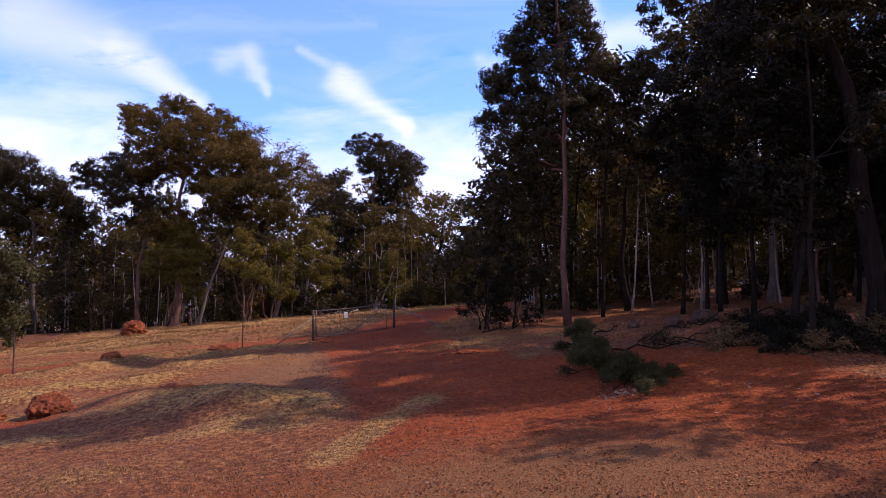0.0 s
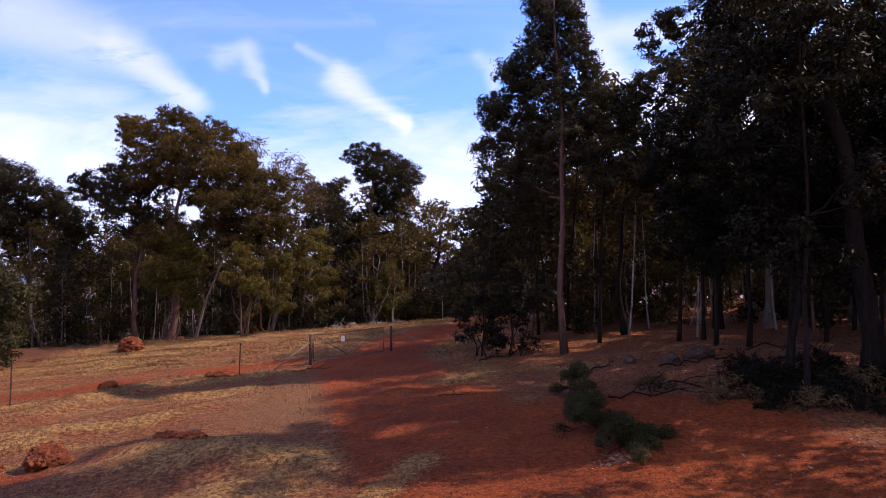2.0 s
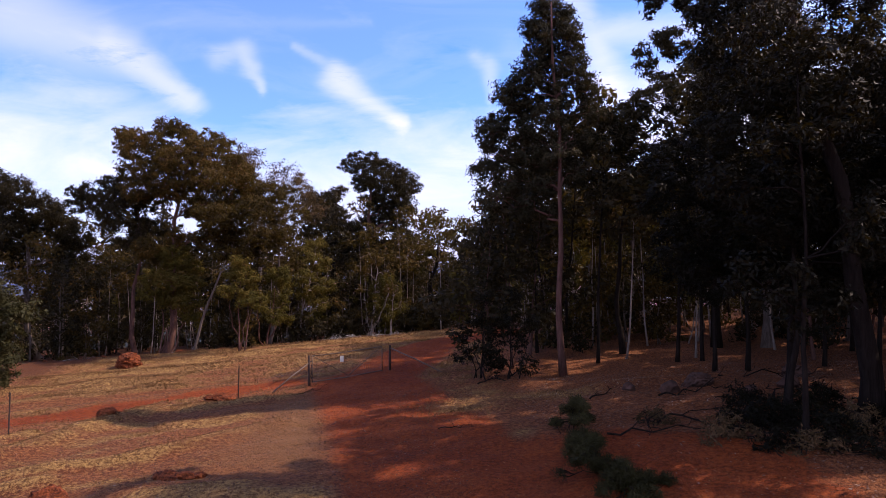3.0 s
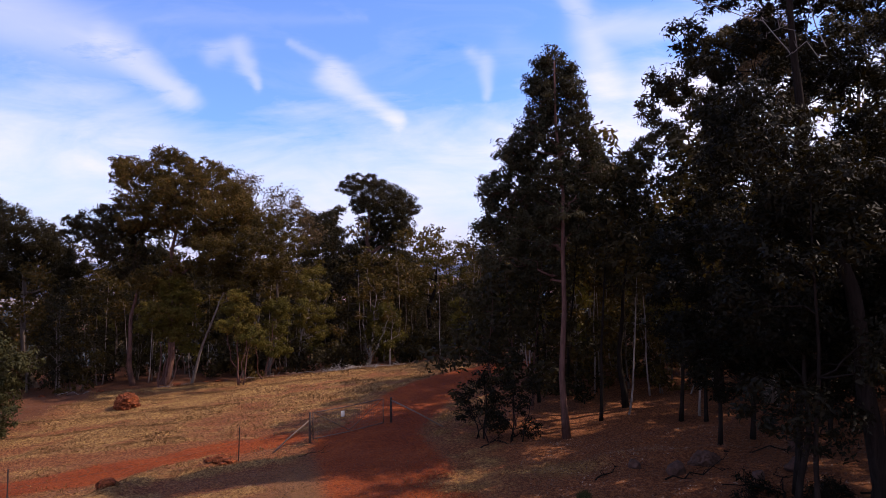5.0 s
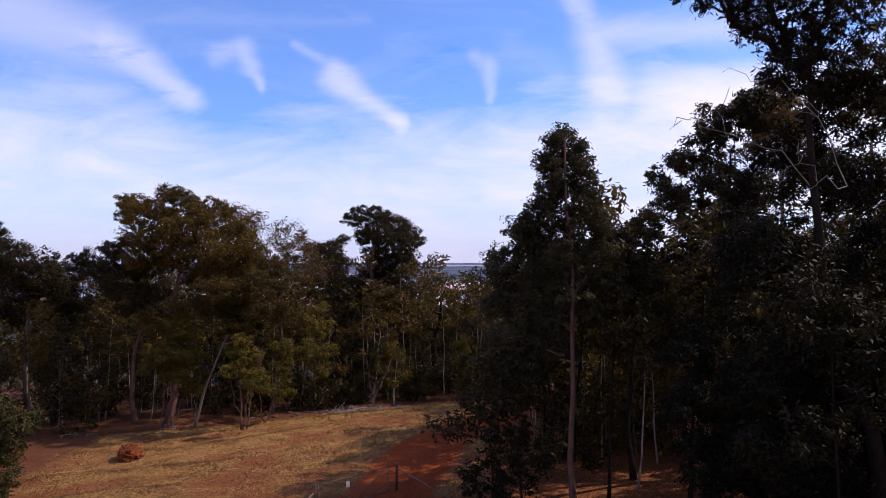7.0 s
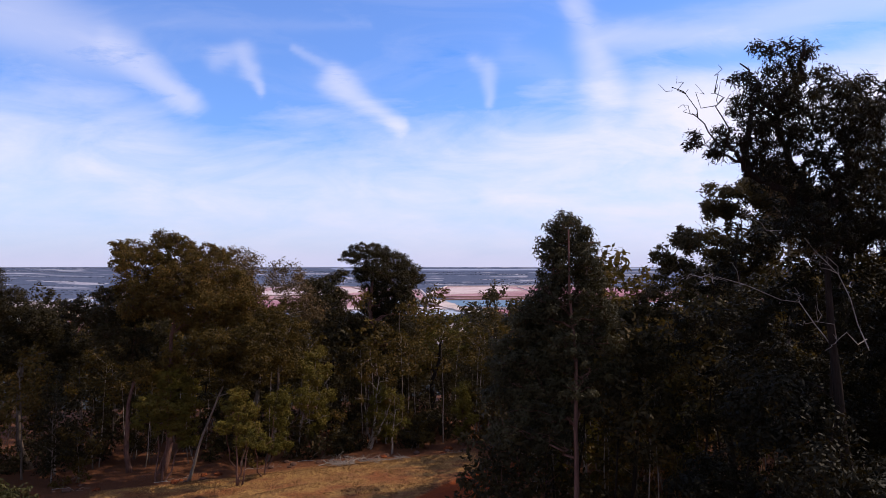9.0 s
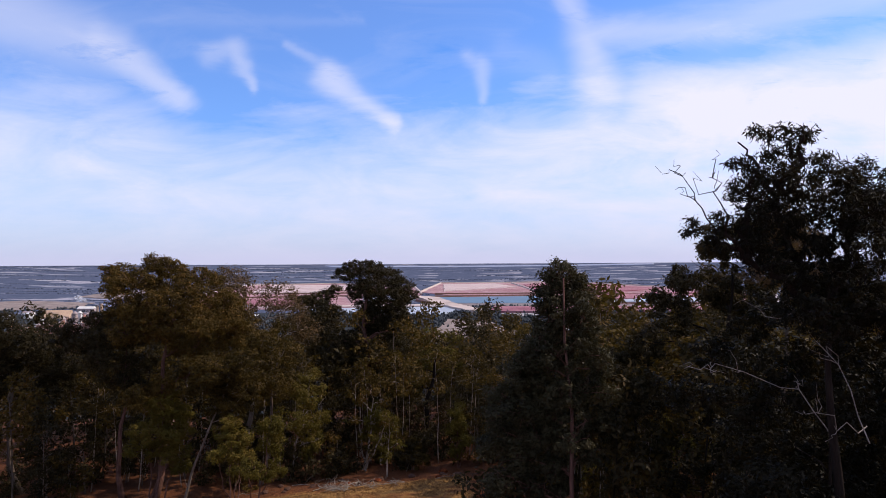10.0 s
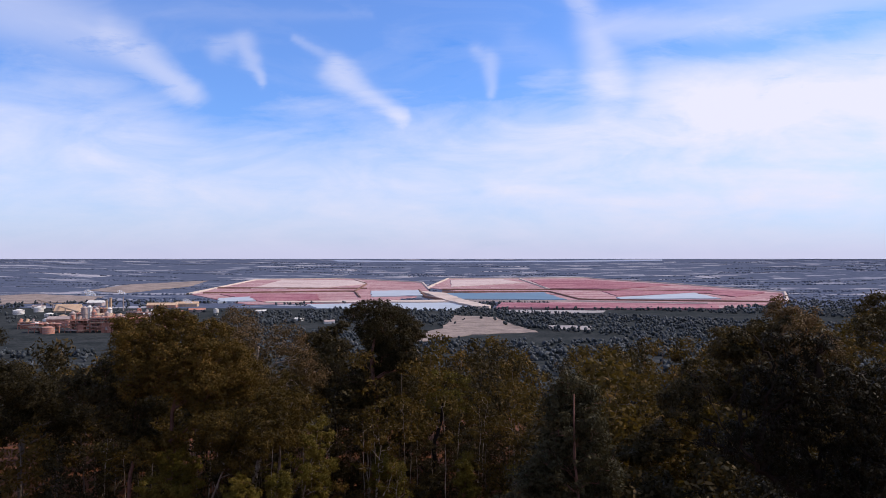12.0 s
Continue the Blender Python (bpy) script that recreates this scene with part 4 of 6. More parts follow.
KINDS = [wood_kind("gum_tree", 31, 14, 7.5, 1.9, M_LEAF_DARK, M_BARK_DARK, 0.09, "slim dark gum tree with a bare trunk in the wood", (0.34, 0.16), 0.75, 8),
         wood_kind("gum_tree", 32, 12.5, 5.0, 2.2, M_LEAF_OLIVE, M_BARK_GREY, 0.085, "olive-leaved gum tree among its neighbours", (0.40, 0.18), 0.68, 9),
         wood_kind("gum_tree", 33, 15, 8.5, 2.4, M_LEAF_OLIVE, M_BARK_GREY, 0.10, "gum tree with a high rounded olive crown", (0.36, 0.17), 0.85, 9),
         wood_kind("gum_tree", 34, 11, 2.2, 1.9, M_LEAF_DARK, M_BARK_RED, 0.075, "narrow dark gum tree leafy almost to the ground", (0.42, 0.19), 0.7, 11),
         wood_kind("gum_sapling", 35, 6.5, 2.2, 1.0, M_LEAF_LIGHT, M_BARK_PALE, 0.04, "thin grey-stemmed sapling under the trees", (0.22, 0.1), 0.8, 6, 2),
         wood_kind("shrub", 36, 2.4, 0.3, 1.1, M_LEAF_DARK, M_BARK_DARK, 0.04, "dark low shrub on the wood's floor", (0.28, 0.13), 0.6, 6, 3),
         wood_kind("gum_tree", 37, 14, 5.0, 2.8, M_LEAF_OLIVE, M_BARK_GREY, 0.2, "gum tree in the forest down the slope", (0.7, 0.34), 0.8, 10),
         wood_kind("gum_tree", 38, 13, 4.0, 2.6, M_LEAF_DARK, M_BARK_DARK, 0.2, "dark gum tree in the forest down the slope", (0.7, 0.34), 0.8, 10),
         # dark leaves in place of olive put the canopy's shade into the colour
         wood_kind("gum_tree", 39, 10.5, 2.0, 1.9, M_LEAF_DARK, M_BARK_GREY, 0.085, "olive gum tree leafy almost to the ground, darkened for shade", (0.40, 0.18), 0.66, 10),
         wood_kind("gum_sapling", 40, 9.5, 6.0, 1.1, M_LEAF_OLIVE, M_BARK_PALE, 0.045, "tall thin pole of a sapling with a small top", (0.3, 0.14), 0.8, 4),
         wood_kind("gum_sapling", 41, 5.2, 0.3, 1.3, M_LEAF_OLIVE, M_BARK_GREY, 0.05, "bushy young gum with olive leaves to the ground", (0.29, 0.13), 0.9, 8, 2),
         wood_kind("gum_tree", 42, 13, 4.0, 1.8, M_LEAF_DARK_SHADED, M_BARK_DARK, 0.09, "gum tree near the track, its fine leaves darkened for shade", (0.2, 0.08), 0.95, 10)]


TALL = [14.2, 12.7, 15.2, 11.2, 6.6, 2.5, 14.5, 13.5, 10.7, 9.6, 5.4, 13.2]     # heights of the kinds


FOREST = []       # kind and pose of every tree far down the slope


def grow_forest():
    """The trees far down the slope, too many and too far to tell apart, as one object."""
    verts, sizes, loops, slot, mats, n = [], [], [], [], [], 0
    for kind, m in FOREST:
        for ob in KINDS[kind].children_recursive:
            me = ob.data
            if not me.name.startswith(("crown", "trunk")):
                continue
            co = np.empty(3 * len(me.vertices), np.float32)
            me.vertices.foreach_get("co", co)
            rot = np.array(m.to_3x3())
            verts.append(co.reshape(-1, 3) @ rot.T + np.array(m.translation))
            lp, sz = np.empty(len(me.loops), np.int32), np.empty(len(me.polygons), np.int32)
            me.loops.foreach_get("vertex_index", lp)
            me.polygons.foreach_get("loop_total", sz)
            loops.append(lp + n), sizes.append(sz)
            if me.materials[0] not in mats:
                mats.append(me.materials[0])
            slot.append(np.full(len(sz), mats.index(me.materials[0]), np.int32))
            n += len(me.vertices)
    verts, sizes, loops, slot = [np.concatenate(a) for a in (verts, sizes, loops, slot)]
    me = bpy.data.meshes.new("slope_forest")
    me.vertices.add(len(verts)), me.vertices.foreach_set("co", verts.astype(np.float32).ravel())
    me.loops.add(len(loops)), me.loops.foreach_set("vertex_index", loops)
    me.polygons.add(len(sizes)), me.polygons.foreach_set("loop_start", np.concatenate([[0], np.cumsum(sizes)[:-1]]).astype(np.int32))
    for m in mats:
        me.materials.append(m)
    me.polygons.foreach_set("material_index", slot)
    me.update(calc_edges=True)
    tagged(new("slope_forest", me), "dense olive gum forest falling away down the slope", "forest", kind="stuff")


def plant(kind, x, y, scale=1.0):
    """Sets one tree of a kind; down the slope the wood's roof stays level, lower in the gaps towards the plain."""
    turn, size = rng0.uniform(0, 360), scale * rng0.uniform(0.9, 1.1)
    if 40 < y < 170:
        fall = np.interp(x / y, [-0.65, -0.5, -0.46, -0.2, -0.16, -0.03, 0.0, 0.4, 0.46, 0.6], [0.098, 0.098, 0.085, 0.085, 0.105, 0.09, 0.117, 0.108, 0.08, 0.06])
        roof = 20.0 - fall * math.hypot(x, y) - gz(x, y)
        size = min(size, max(roof, 3.0) / TALL[kind])
    m = pose(x, y, gz(x, y) - 0.05, 0, 0, turn) @ Matrix.Scale(size, 4)
    if kind in (6, 7) and y > 74:
        FOREST.append((kind, m))
        return None
    return copy_thing(KINDS[kind], m)


# trees along the clearing's edges, with unseen ones on the right added to cast shade: kind, x, y, size
for k, x, y, s in [(3, 1.6, 28.5, 0.62), (3, 3.0, 29.5, 0.8), (3, 2.2, 31.5, 0.75), (3, 4.2, 33.0, 0.85), (0, 6.6, 29.0, 0.78),
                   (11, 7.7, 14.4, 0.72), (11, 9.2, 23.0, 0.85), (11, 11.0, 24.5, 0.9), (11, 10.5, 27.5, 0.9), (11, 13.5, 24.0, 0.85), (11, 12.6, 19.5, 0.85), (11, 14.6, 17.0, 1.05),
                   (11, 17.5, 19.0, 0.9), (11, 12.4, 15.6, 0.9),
                   (1, 9.0, 42.0, 1.2), (2, 12.0, 42.0, 1.0), (2, 15.8, 44.0, 1.0), (1, 20.0, 36.0, 1.15), (2, 24.0, 33.0, 1.1),
                   # mostly unseen here: trees added to shade the foreground, wood floor and gate
                   (2, 18.0, 24.0, 1.0), (8, 12.8, 11.2, 0.95), (1, 15.4, 8.0, 0.95), (0, 5.4, 36.0, 0.82), (0, 6.6, 39.8, 0.85), (2, 7.4, 44.5, 0.75), (0, 4.6, 33.4, 0.8), (0, 6.2, 34.6, 0.8), (8, 20.0, 17.5, 1.1), (8, 23.0, 20.0, 1.2), (1, 25.0, 17.0, 1.1), (2, 21.5, 23.5, 1.0), (8, 26.0, 23.0, 1.2), (8, 18.5, 28.0, 1.1), (1, 24.0, 28.5, 1.0),
                   (2, 28.0, 25.0, 1.1), (2, 30.0, 40.0, 0.9),
                   (3, -38.0, 52.0, 1.0), (8, -31.0, 55.0, 0.85), (8, -29.0, 57.0, 0.8), (8, -27.0, 60.0, 0.8), (3, -41.0, 56.0, 1.1), (8, -34.0, 50.5, 0.7), (8, -33.0, 42.0, 0.9),
                   (8, -16.5, 62.0, 0.9), (8, -11.0, 64.0, 0.8), (8, -4.0, 68.0, 0.8), (8, 2.0, 64.0, 0.65), (8, -22.0, 60.0, 0.9), (8, -19.0, 66.0, 1.0), (8, 5.0, 58.0, 0.65),
                   (8, -1.5, 61.5, 0.55), (8, 1.8, 60.0, 0.6), (8, -14.5, 60.5, 0.6), (8, -25.0, 58.5, 0.6), (8, -12.0, 68.0, 0.7),
                   (8, -29.0, 51.0, 0.8), (1, -33.0, 54.0, 0.9), (3, -37.0, 47.5, 0.9), (3, -41.0, 51.0, 0.95), (3, -45.0, 55.0, 1.0), (8, -30.0, 62.0, 1.0), (1, -36.0, 63.0, 1.0), (8, -6.4, 65.5, 0.7), (8, -9.0, 66.0, 0.75), (8, -4.6, 64.5, 0.65), (8, 3.4, 62.5, 0.62), (8, 4.2, 66.5, 0.62), (8, 7.0, 64.0, 0.62), (8, 0.4, 70.0, 0.65), (8, -3.0, 72.5, 0.7), (8, 3.0, 74.0, 0.6), (10, -3.6, 58.5, 0.7), (10, 3.2, 57.5, 0.9), (10, 5.4, 56.0, 1.0), (10, -8.6, 57.6, 0.7), (10, -16.2, 55.0, 0.8), (8, -17.5, 64.0, 0.7), (5, -15.0, 58.0, 1.2), (5, -16.6, 57.6, 1.1), (5, -13.2, 59.0, 1.2), (8, -15.6, 66.0, 0.7), (10, -27.5, 52.0, 0.8), (10, 7.0, 36.0, 0.9), (10, 9.6, 38.0, 1.0), (10, 12.2, 36.5, 0.9), (10, 10.6, 33.5, 0.6), (10, 14.5, 38.0, 1.0), (10, 17.0, 34.5, 0.9), (10, 6.0, 41.0, 1.0)]:
    plant(k, x, y, s)
done = [(4.75, 27), (8.2, 31), (12.5, 31), (10, 15.8)]
for k, count, x0, x1, y0, y1, s, gap in [((0, 3, 1), 34, 6.5, 42, 26, 62, 0.9, 5), ((4, 4, 5), 40, 4, 30, 27, 52, 1.0, 2), ((9, 9), 60, 5, 30, 27, 60, 1.0, 0.8), ((9, 9), 36, -34, 4, 55, 72, 1.0, 0.8), ((1, 0, 8), 36, -60, 8, 61, 85, 1.12, 8), ((6, 7), 18, -80, -30, 64, 105, 1.25, 14), ((8, 5), 12, 7, 16, 44, 60, 0.7, 2), ((1, 3, 2), 22, 14, 74, 58, 85, 1.05, 12), ((5, 5), 45, -38, 12, 56, 72, 1.1, 1.5),
                                         ((4, 5), 30, -40, 4, 55, 68, 0.9, 2), ((6, 7), 52, -95, 95, 85, 165, 1.05, 20), ((6, 7), 26, -170, 170, 160, 300, 1.2, 60),
                                         ((10, 10, 4), 60, 5, 46, 36, 58, 1.0, 3), ((3, 11), 14, 14, 34, 22, 40, 0.95, 6),
                                         ((6, 7), 26, -45, 8, 74, 95, 0.75, 6), ((8, 1), 8, -75, -45, 45, 75, 1.0, 9), ((8, 3), 30, 20, 66, 34, 72, 0.8, 4), ((4, 5, 8), 26, 5, 24, 32, 52, 0.7, 2), ((8, 3), 28, -38, 6, 62, 76, 0.62, 2)]:
    for _ in range(count):
        for tries in range(30):
            x, y = rng0.uniform(x0, x1), rng0.uniform(y0, y1)
            if in_clearing(x, y) < 0.1 and all((x - a) ** 2 + (y - b) ** 2 > gap for a, b in done):
                break
        done.append((x, y))
        plant(k[rng0.integers(len(k))], x, y, s)
grow_forest()
for i, ob in enumerate(KINDS):                     # the first of each kind stands in the wood too
    x, y = 33 + 4 * i, 28 + 3 * i
    ob.location = (x, y, gz(x, y) - 0.05)


# ---- shrubs, rocks, fallen wood ----
for i, (x, y) in enumerate([(1.5, 27.7), (2.6, 27.1)]):
    make_tree("shrub", (x, y), [(-0.6, 0.9, 0.55), (0.4, 1.5, 0.6), (-0.2, 2.5, 0.5), (0.7, 0.6, 0.5), (0.2, 3.3, 0.4), (-0.7, 1.9, 0.4), (0.9, 2.2, 0.35)], M_LEAF_DARK_SHADED, M_BARK_DARK,
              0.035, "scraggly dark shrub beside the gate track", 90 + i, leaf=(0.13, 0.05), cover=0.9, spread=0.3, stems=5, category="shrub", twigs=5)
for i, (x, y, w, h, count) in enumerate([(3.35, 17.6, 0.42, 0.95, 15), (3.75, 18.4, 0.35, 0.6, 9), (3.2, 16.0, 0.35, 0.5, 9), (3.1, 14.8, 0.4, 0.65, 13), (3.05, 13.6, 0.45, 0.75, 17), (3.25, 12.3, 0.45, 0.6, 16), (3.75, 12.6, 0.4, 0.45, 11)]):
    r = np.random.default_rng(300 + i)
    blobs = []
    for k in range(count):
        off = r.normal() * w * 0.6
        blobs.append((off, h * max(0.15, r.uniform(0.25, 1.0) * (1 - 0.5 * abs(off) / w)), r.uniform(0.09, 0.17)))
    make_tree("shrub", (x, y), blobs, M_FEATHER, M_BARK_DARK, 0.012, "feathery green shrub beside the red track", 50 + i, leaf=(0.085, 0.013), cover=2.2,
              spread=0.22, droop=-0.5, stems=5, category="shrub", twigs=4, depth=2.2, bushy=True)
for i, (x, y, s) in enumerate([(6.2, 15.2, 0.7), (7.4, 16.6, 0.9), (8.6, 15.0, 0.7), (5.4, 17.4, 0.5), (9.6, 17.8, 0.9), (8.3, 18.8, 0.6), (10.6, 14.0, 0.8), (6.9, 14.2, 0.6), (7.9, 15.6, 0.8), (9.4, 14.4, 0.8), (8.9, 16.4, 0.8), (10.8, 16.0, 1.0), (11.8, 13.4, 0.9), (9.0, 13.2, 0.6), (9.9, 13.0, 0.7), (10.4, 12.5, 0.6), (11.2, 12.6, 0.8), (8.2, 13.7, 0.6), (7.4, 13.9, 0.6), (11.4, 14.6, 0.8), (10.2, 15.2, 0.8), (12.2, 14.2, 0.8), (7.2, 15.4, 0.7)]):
    make_tree("shrub", (x, y), [(-0.4 * s, 0.35 * s, 0.5 * s), (0.4 * s, 0.4 * s, 0.5 * s), (0, 0.6 * s, 0.45 * s), (0.8 * s, 0.25 * s, 0.4 * s)], M_LEAF_DARK_SHADED if i % 3 else M_LEAF_BROWN, M_BARK_DARK,
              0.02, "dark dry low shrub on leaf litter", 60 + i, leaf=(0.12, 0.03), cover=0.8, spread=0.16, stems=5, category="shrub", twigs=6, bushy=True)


def boulder(name, x, y, size, seed, mat, label, squash=0.7, group=""):
    bm = bmesh.new()
    bmesh.ops.create_icosphere(bm, subdivisions=4 if size > 0.33 else 2, radius=1.0)
    off = Vector((seed * 3.7, seed * 1.3, seed * 2.1))
    for v in bm.verts:
        p = v.co.normalized()
        d = 1 + 0.34 * noise.noise(p * 1.4 + off) + 0.28 * abs(noise.noise(p * 3 + off)) + 0.16 * noise.noise(p * 7 + off) + 0.10 * noise.noise(p * 16 + off)
        v.co = Vector((p.x * 1.15, p.y * 0.9, p.z * squash)) * d * size
    me = bpy.data.meshes.new(name)
    bm.to_mesh(me)
    bm.free()
    me.materials.append(mat)
    ob = new(name, me)
    ob.location = (x, y, gz(x, y) + size * squash * 0.35)
    ob.rotation_euler[2] = seed * 1.9
    return tagged(ob, label, "rock", group)


boulder("boulder", -8.6, 14.6, 0.42, 1, M_ROCK, "red laterite boulder lying in dry grass", 0.75)
boulder("boulder", -9.9, 14.3, 0.36, 2, M_ROCK, "low red laterite rock half sunk in soil", 0.45)
boulder("boulder", -12.2, 24.5, 0.32, 3, M_ROCK, "small brown laterite rock on a grassy bank", 0.75)
for i, (x, y, sz) in enumerate([(-6.5, 15.9, 0.24), (-6.15, 15.75, 0.22), (-6.8, 16.1, 0.17), (-5.85, 16.0, 0.16), (-6.3, 15.5, 0.14), (-9.2, 27.7, 0.3), (-8.8, 27.6, 0.24),
                                (-9.6, 27.55, 0.2), (-9.0, 27.3, 0.15), (-9.6, 14.0, 0.14), (-8.0, 14.3, 0.12)]):
    boulder("boulder", x, y, sz, 4 + i, M_ROCK, "crumbling lump of red laterite in a low bank", 0.6, "crumbled laterite lumps")
boulder("boulder", -19.1, 41.0, 0.72, 6, M_ROCK, "large orange-red boulder standing alone on straw grass", 0.75)
for i in range(34):
    x = rng0.uniform(-30, 3)
    y = float(np.interp(x, [-30, -20, -10, 4], [48.5, 50.5, 54, 54])) + rng0.normal() * 0.7
    boulder("stone", x, y, rng0.uniform(0.12, 0.32), 20 + i, M_STONE if i % 3 else M_ROCK, "brown stone in the rubble along the tree line", 0.6, "stones along the tree line")
for i, (x, y, s) in enumerate([(7.0, 21.0, 0.3), (8.1, 21.6, 0.35), (6.0, 22.0, 0.22), (10.4, 20.4, 0.3), (11.6, 22.4, 0.35), (9.0, 19.8, 0.2)]):
    boulder("stone", x, y, s, 70 + i, M_STONE, "dark weathered stone on the wood's floor", 0.8, "stones in the wood")


def fallen(x, y, length, turn, seed, mat, thick=0.05, lift=0.05, label="grey fallen branch lying on the ground", group="fallen branches"):
    r = np.random.default_rng(seed)
    d = np.array([math.cos(turn), math.sin(turn), r.uniform(-0.03, 0.08)])
    sh = Shape()
    path = bent(r, -d * length / 2, d * length / 2, 7, wob=0.03)
    sh.tube(path, np.linspace(thick, thick * 0.3, 8), 6)
    for i in range(5):
        p = path[2 + i % 5]
        e = d * r.uniform(0.3, 0.9) + r.normal(size=3) * (0.5, 0.5, 0.35)
        e[2] = abs(e[2])
        sh.tube(bent(r, p, p + e * length * 0.28, 4, wob=0.08), np.linspace(thick * 0.45, 0.006, 5), 4)
    ob = sh.out("fallen_branch", mat)
    ob.location = (x, y, gz(x, y) + lift)
    return tagged(ob, label, "branch", group)


for i in range(26):
    a, b = rng0.normal(size=2)
    fallen(-6.3 + a * 1.9, 52.4 + b * 0.7, rng0.uniform(1.0, 2.6), rng0.uniform(0, 6.28), 100 + i, M_DEAD, 0.045, 0.08 + 0.3 * rng0.random() * math.exp(-a * a),
           "bleached branch in a heap of cut wood", "heap of branches")
for i, (x, y, ln, tn) in enumerate([(1.8, 27.2, 1.8, 1.0), (2.2, 26.8, 1.4, 2.2), (5.2, 16.4, 2.6, 0.1), (6.8, 17.5, 2.4, -0.4), (8.2, 16.0, 2.8, 0.5), (9.2, 19.0, 2.0, 1.2),
                                    (7.5, 20.5, 2.2, 0.2), (10.5, 22.0, 3.0, -0.2), (5.0, 21.5, 1.4, 0.8), (12.0, 18.5, 2.5, 0.4), (-14.0, 53.0, 3.0, 0.1), (-20.0, 50.6, 2.4, 0.3),
                                    (-27.0, 49.6, 2.6, -0.2), (-10.0, 54.8, 3.4, 0.05), (0.5, 53.0, 2.2, 0.4), (-5.5, 27.6, 1.2, 0.6), (0.3, 18.7, 1.0, -0.1)]):
    fallen(x, y, ln, tn, 200 + i, M_DEAD if 9 < i < 15 else M_BARK_DARK, 0.03 if i < 15 else 0.015)

# ---- gate and fence ----
GL, GR = np.array((-5.94, 29.74)), np.array((-2.85, 32.0))


def upright(x, y):
    return np.array((x, y, gz(x, y)))


def strainer(x, y, foot, high, label, touch, mat):
    """A gate post with one slanting stay."""
    root = new("gate_post")
    root.location = (x, y, gz(x, y))
    tagged(root, label, "post")
    t = Shape()
    t.tube([(0, 0, -0.3), (0, 0, high * 0.6), (0.01, 0, high), (0.01, 0, high + 0.02)], [0.062, 0.058, 0.055, 0.04], 10)
    post = t.out("post", mat, root, smooth=True)
    f = upright(*foot) - np.array((x, y, gz(x, y)))
    Shape().tube([(f[0], f[1], f[2] - 0.05), (f[0] * 0.5, f[1] * 0.5, f[2] * 0.5 + touch * 0.5 + 0.01), (0, 0, touch)], 0.032, 8).out("stay", M_STEEL, root, "slanting steel pipe stay", True)
    for z in (0.35, high - 0.25):
        Shape().tube([(0.05, 0, z), (0.13, 0.06, z), (0.16, 0.09, z + 0.03)], 0.014, 6).out("hinge", M_RUST, post)
    return root


strainer(GL[0], GL[1], (-7.25, 28.3), 1.32, "weathered wooden gate post with a pipe stay and chain", 1.0, M_POST)
strainer(GR[0] + 0.28, GR[1] + 0.05, (-0.03, 30.5), 1.15, "rusty steel gate post with a long pipe stay", 1.05, M_RUST)
chain = Shape()
for i in range(14):
    z = 0.95 - i * 0.045
    chain.tube([(0.09 + 0.02 * math.sin(i), -0.03, z), (0.11 + 0.02 * math.sin(i), -0.02, z - 0.03), (0.09 + 0.02 * math.sin(i), -0.01, z - 0.05)], 0.012, 5)
chain_ob = chain.out("chain", M_RUST)
chain_ob.location = (GL[0], GL[1], gz(*GL))
tagged(chain_ob, "rusty chain hanging from the gate post", "chain")


def build_gate():
    root = new("farm_gate")
    a, b = upright(*(GL + (0.12, 0.08))), upright(*(GR - (0.08, 0.06))) - (0, 0, 0.13)
    root.location = a
    tagged(root, "closed steel pipe farm gate with wire mesh and sign", "gate")
    w = b - a
    lo, hi = np.array((0, 0, 0.16)), np.array((0, 0, 1.30))

    def at(k, h):
        return w * k + lo + (hi - lo) * h

    sag = np.array((0, 0, -0.04))
    for name, pts in [("top_rail", [at(0, 1), at(0.25, 1) + sag * 0.7, at(0.5, 1) + sag, at(0.75, 1) + sag * 0.7, at(1, 0.98)]), ("bottom_rail", [at(0, 0), at(0.5, 0) + sag, at(1, 0)]),
                      ("stile", [at(0, -0.03), at(0, 1.03)]), ("stile", [at(1, -0.03), at(1, 1.0)]),
                      ("brace", [at(0.02, 0.98), at(0.5, 0.02)]), ("brace", [at(0.5, 0.02), at(0.98, 0.97)])]:
        Shape().tube(pts, 0.022 if name != "brace" else 0.016, 8).out(name, M_STEEL, root, smooth=True)
    wires = Shape()
    for i in range(1, 34):
        wires.tube([at(i / 34, 0), at(i / 34, 0.97)], 0.0035, 3)
    for j in range(1, 8):
        wires.tube([at(0, j / 8), at(0.5, j / 8) + sag, at(1, j / 8)], 0.0035, 3)
    tagged(wires.out("wire_mesh", M_STEEL, root), "galvanised wire mesh", kind="stuff")
    s = at(0.41, 0.72)
    Shape().box(s + (-0.09, -0.035, -0.13), s + (0.09, -0.027, 0.13), math.atan2(w[1], w[0])).out("sign", M_SIGN, root, "small white sign plate")


build_gate()
pickets = [(-8.45, 27.7), (-14.6, 22.65), (-21.0, 17.4)]
for i, (x, y) in enumerate(pickets):
    sh = Shape()
    for ang in (0, 2.1, 4.2):       # a star picket: three thin flanges
        c, s_ = 0.02 * math.cos(ang), 0.02 * math.sin(ang)
        sh.box((min(0, c) - 0.004, min(0, s_) - 0.004, -0.3), (max(0, c) + 0.004, max(0, s_) + 0.004, 1.38))
    ob = sh.out("star_picket", M_RUST)
    ob.location = (x, y, gz(x, y))
    ob.rotation_euler = (0, radians(2), i)
    tagged(ob, "dark rusty steel fence picket in dry grass", "fence post", "fence pickets")
line = [tuple(GL)] + pickets
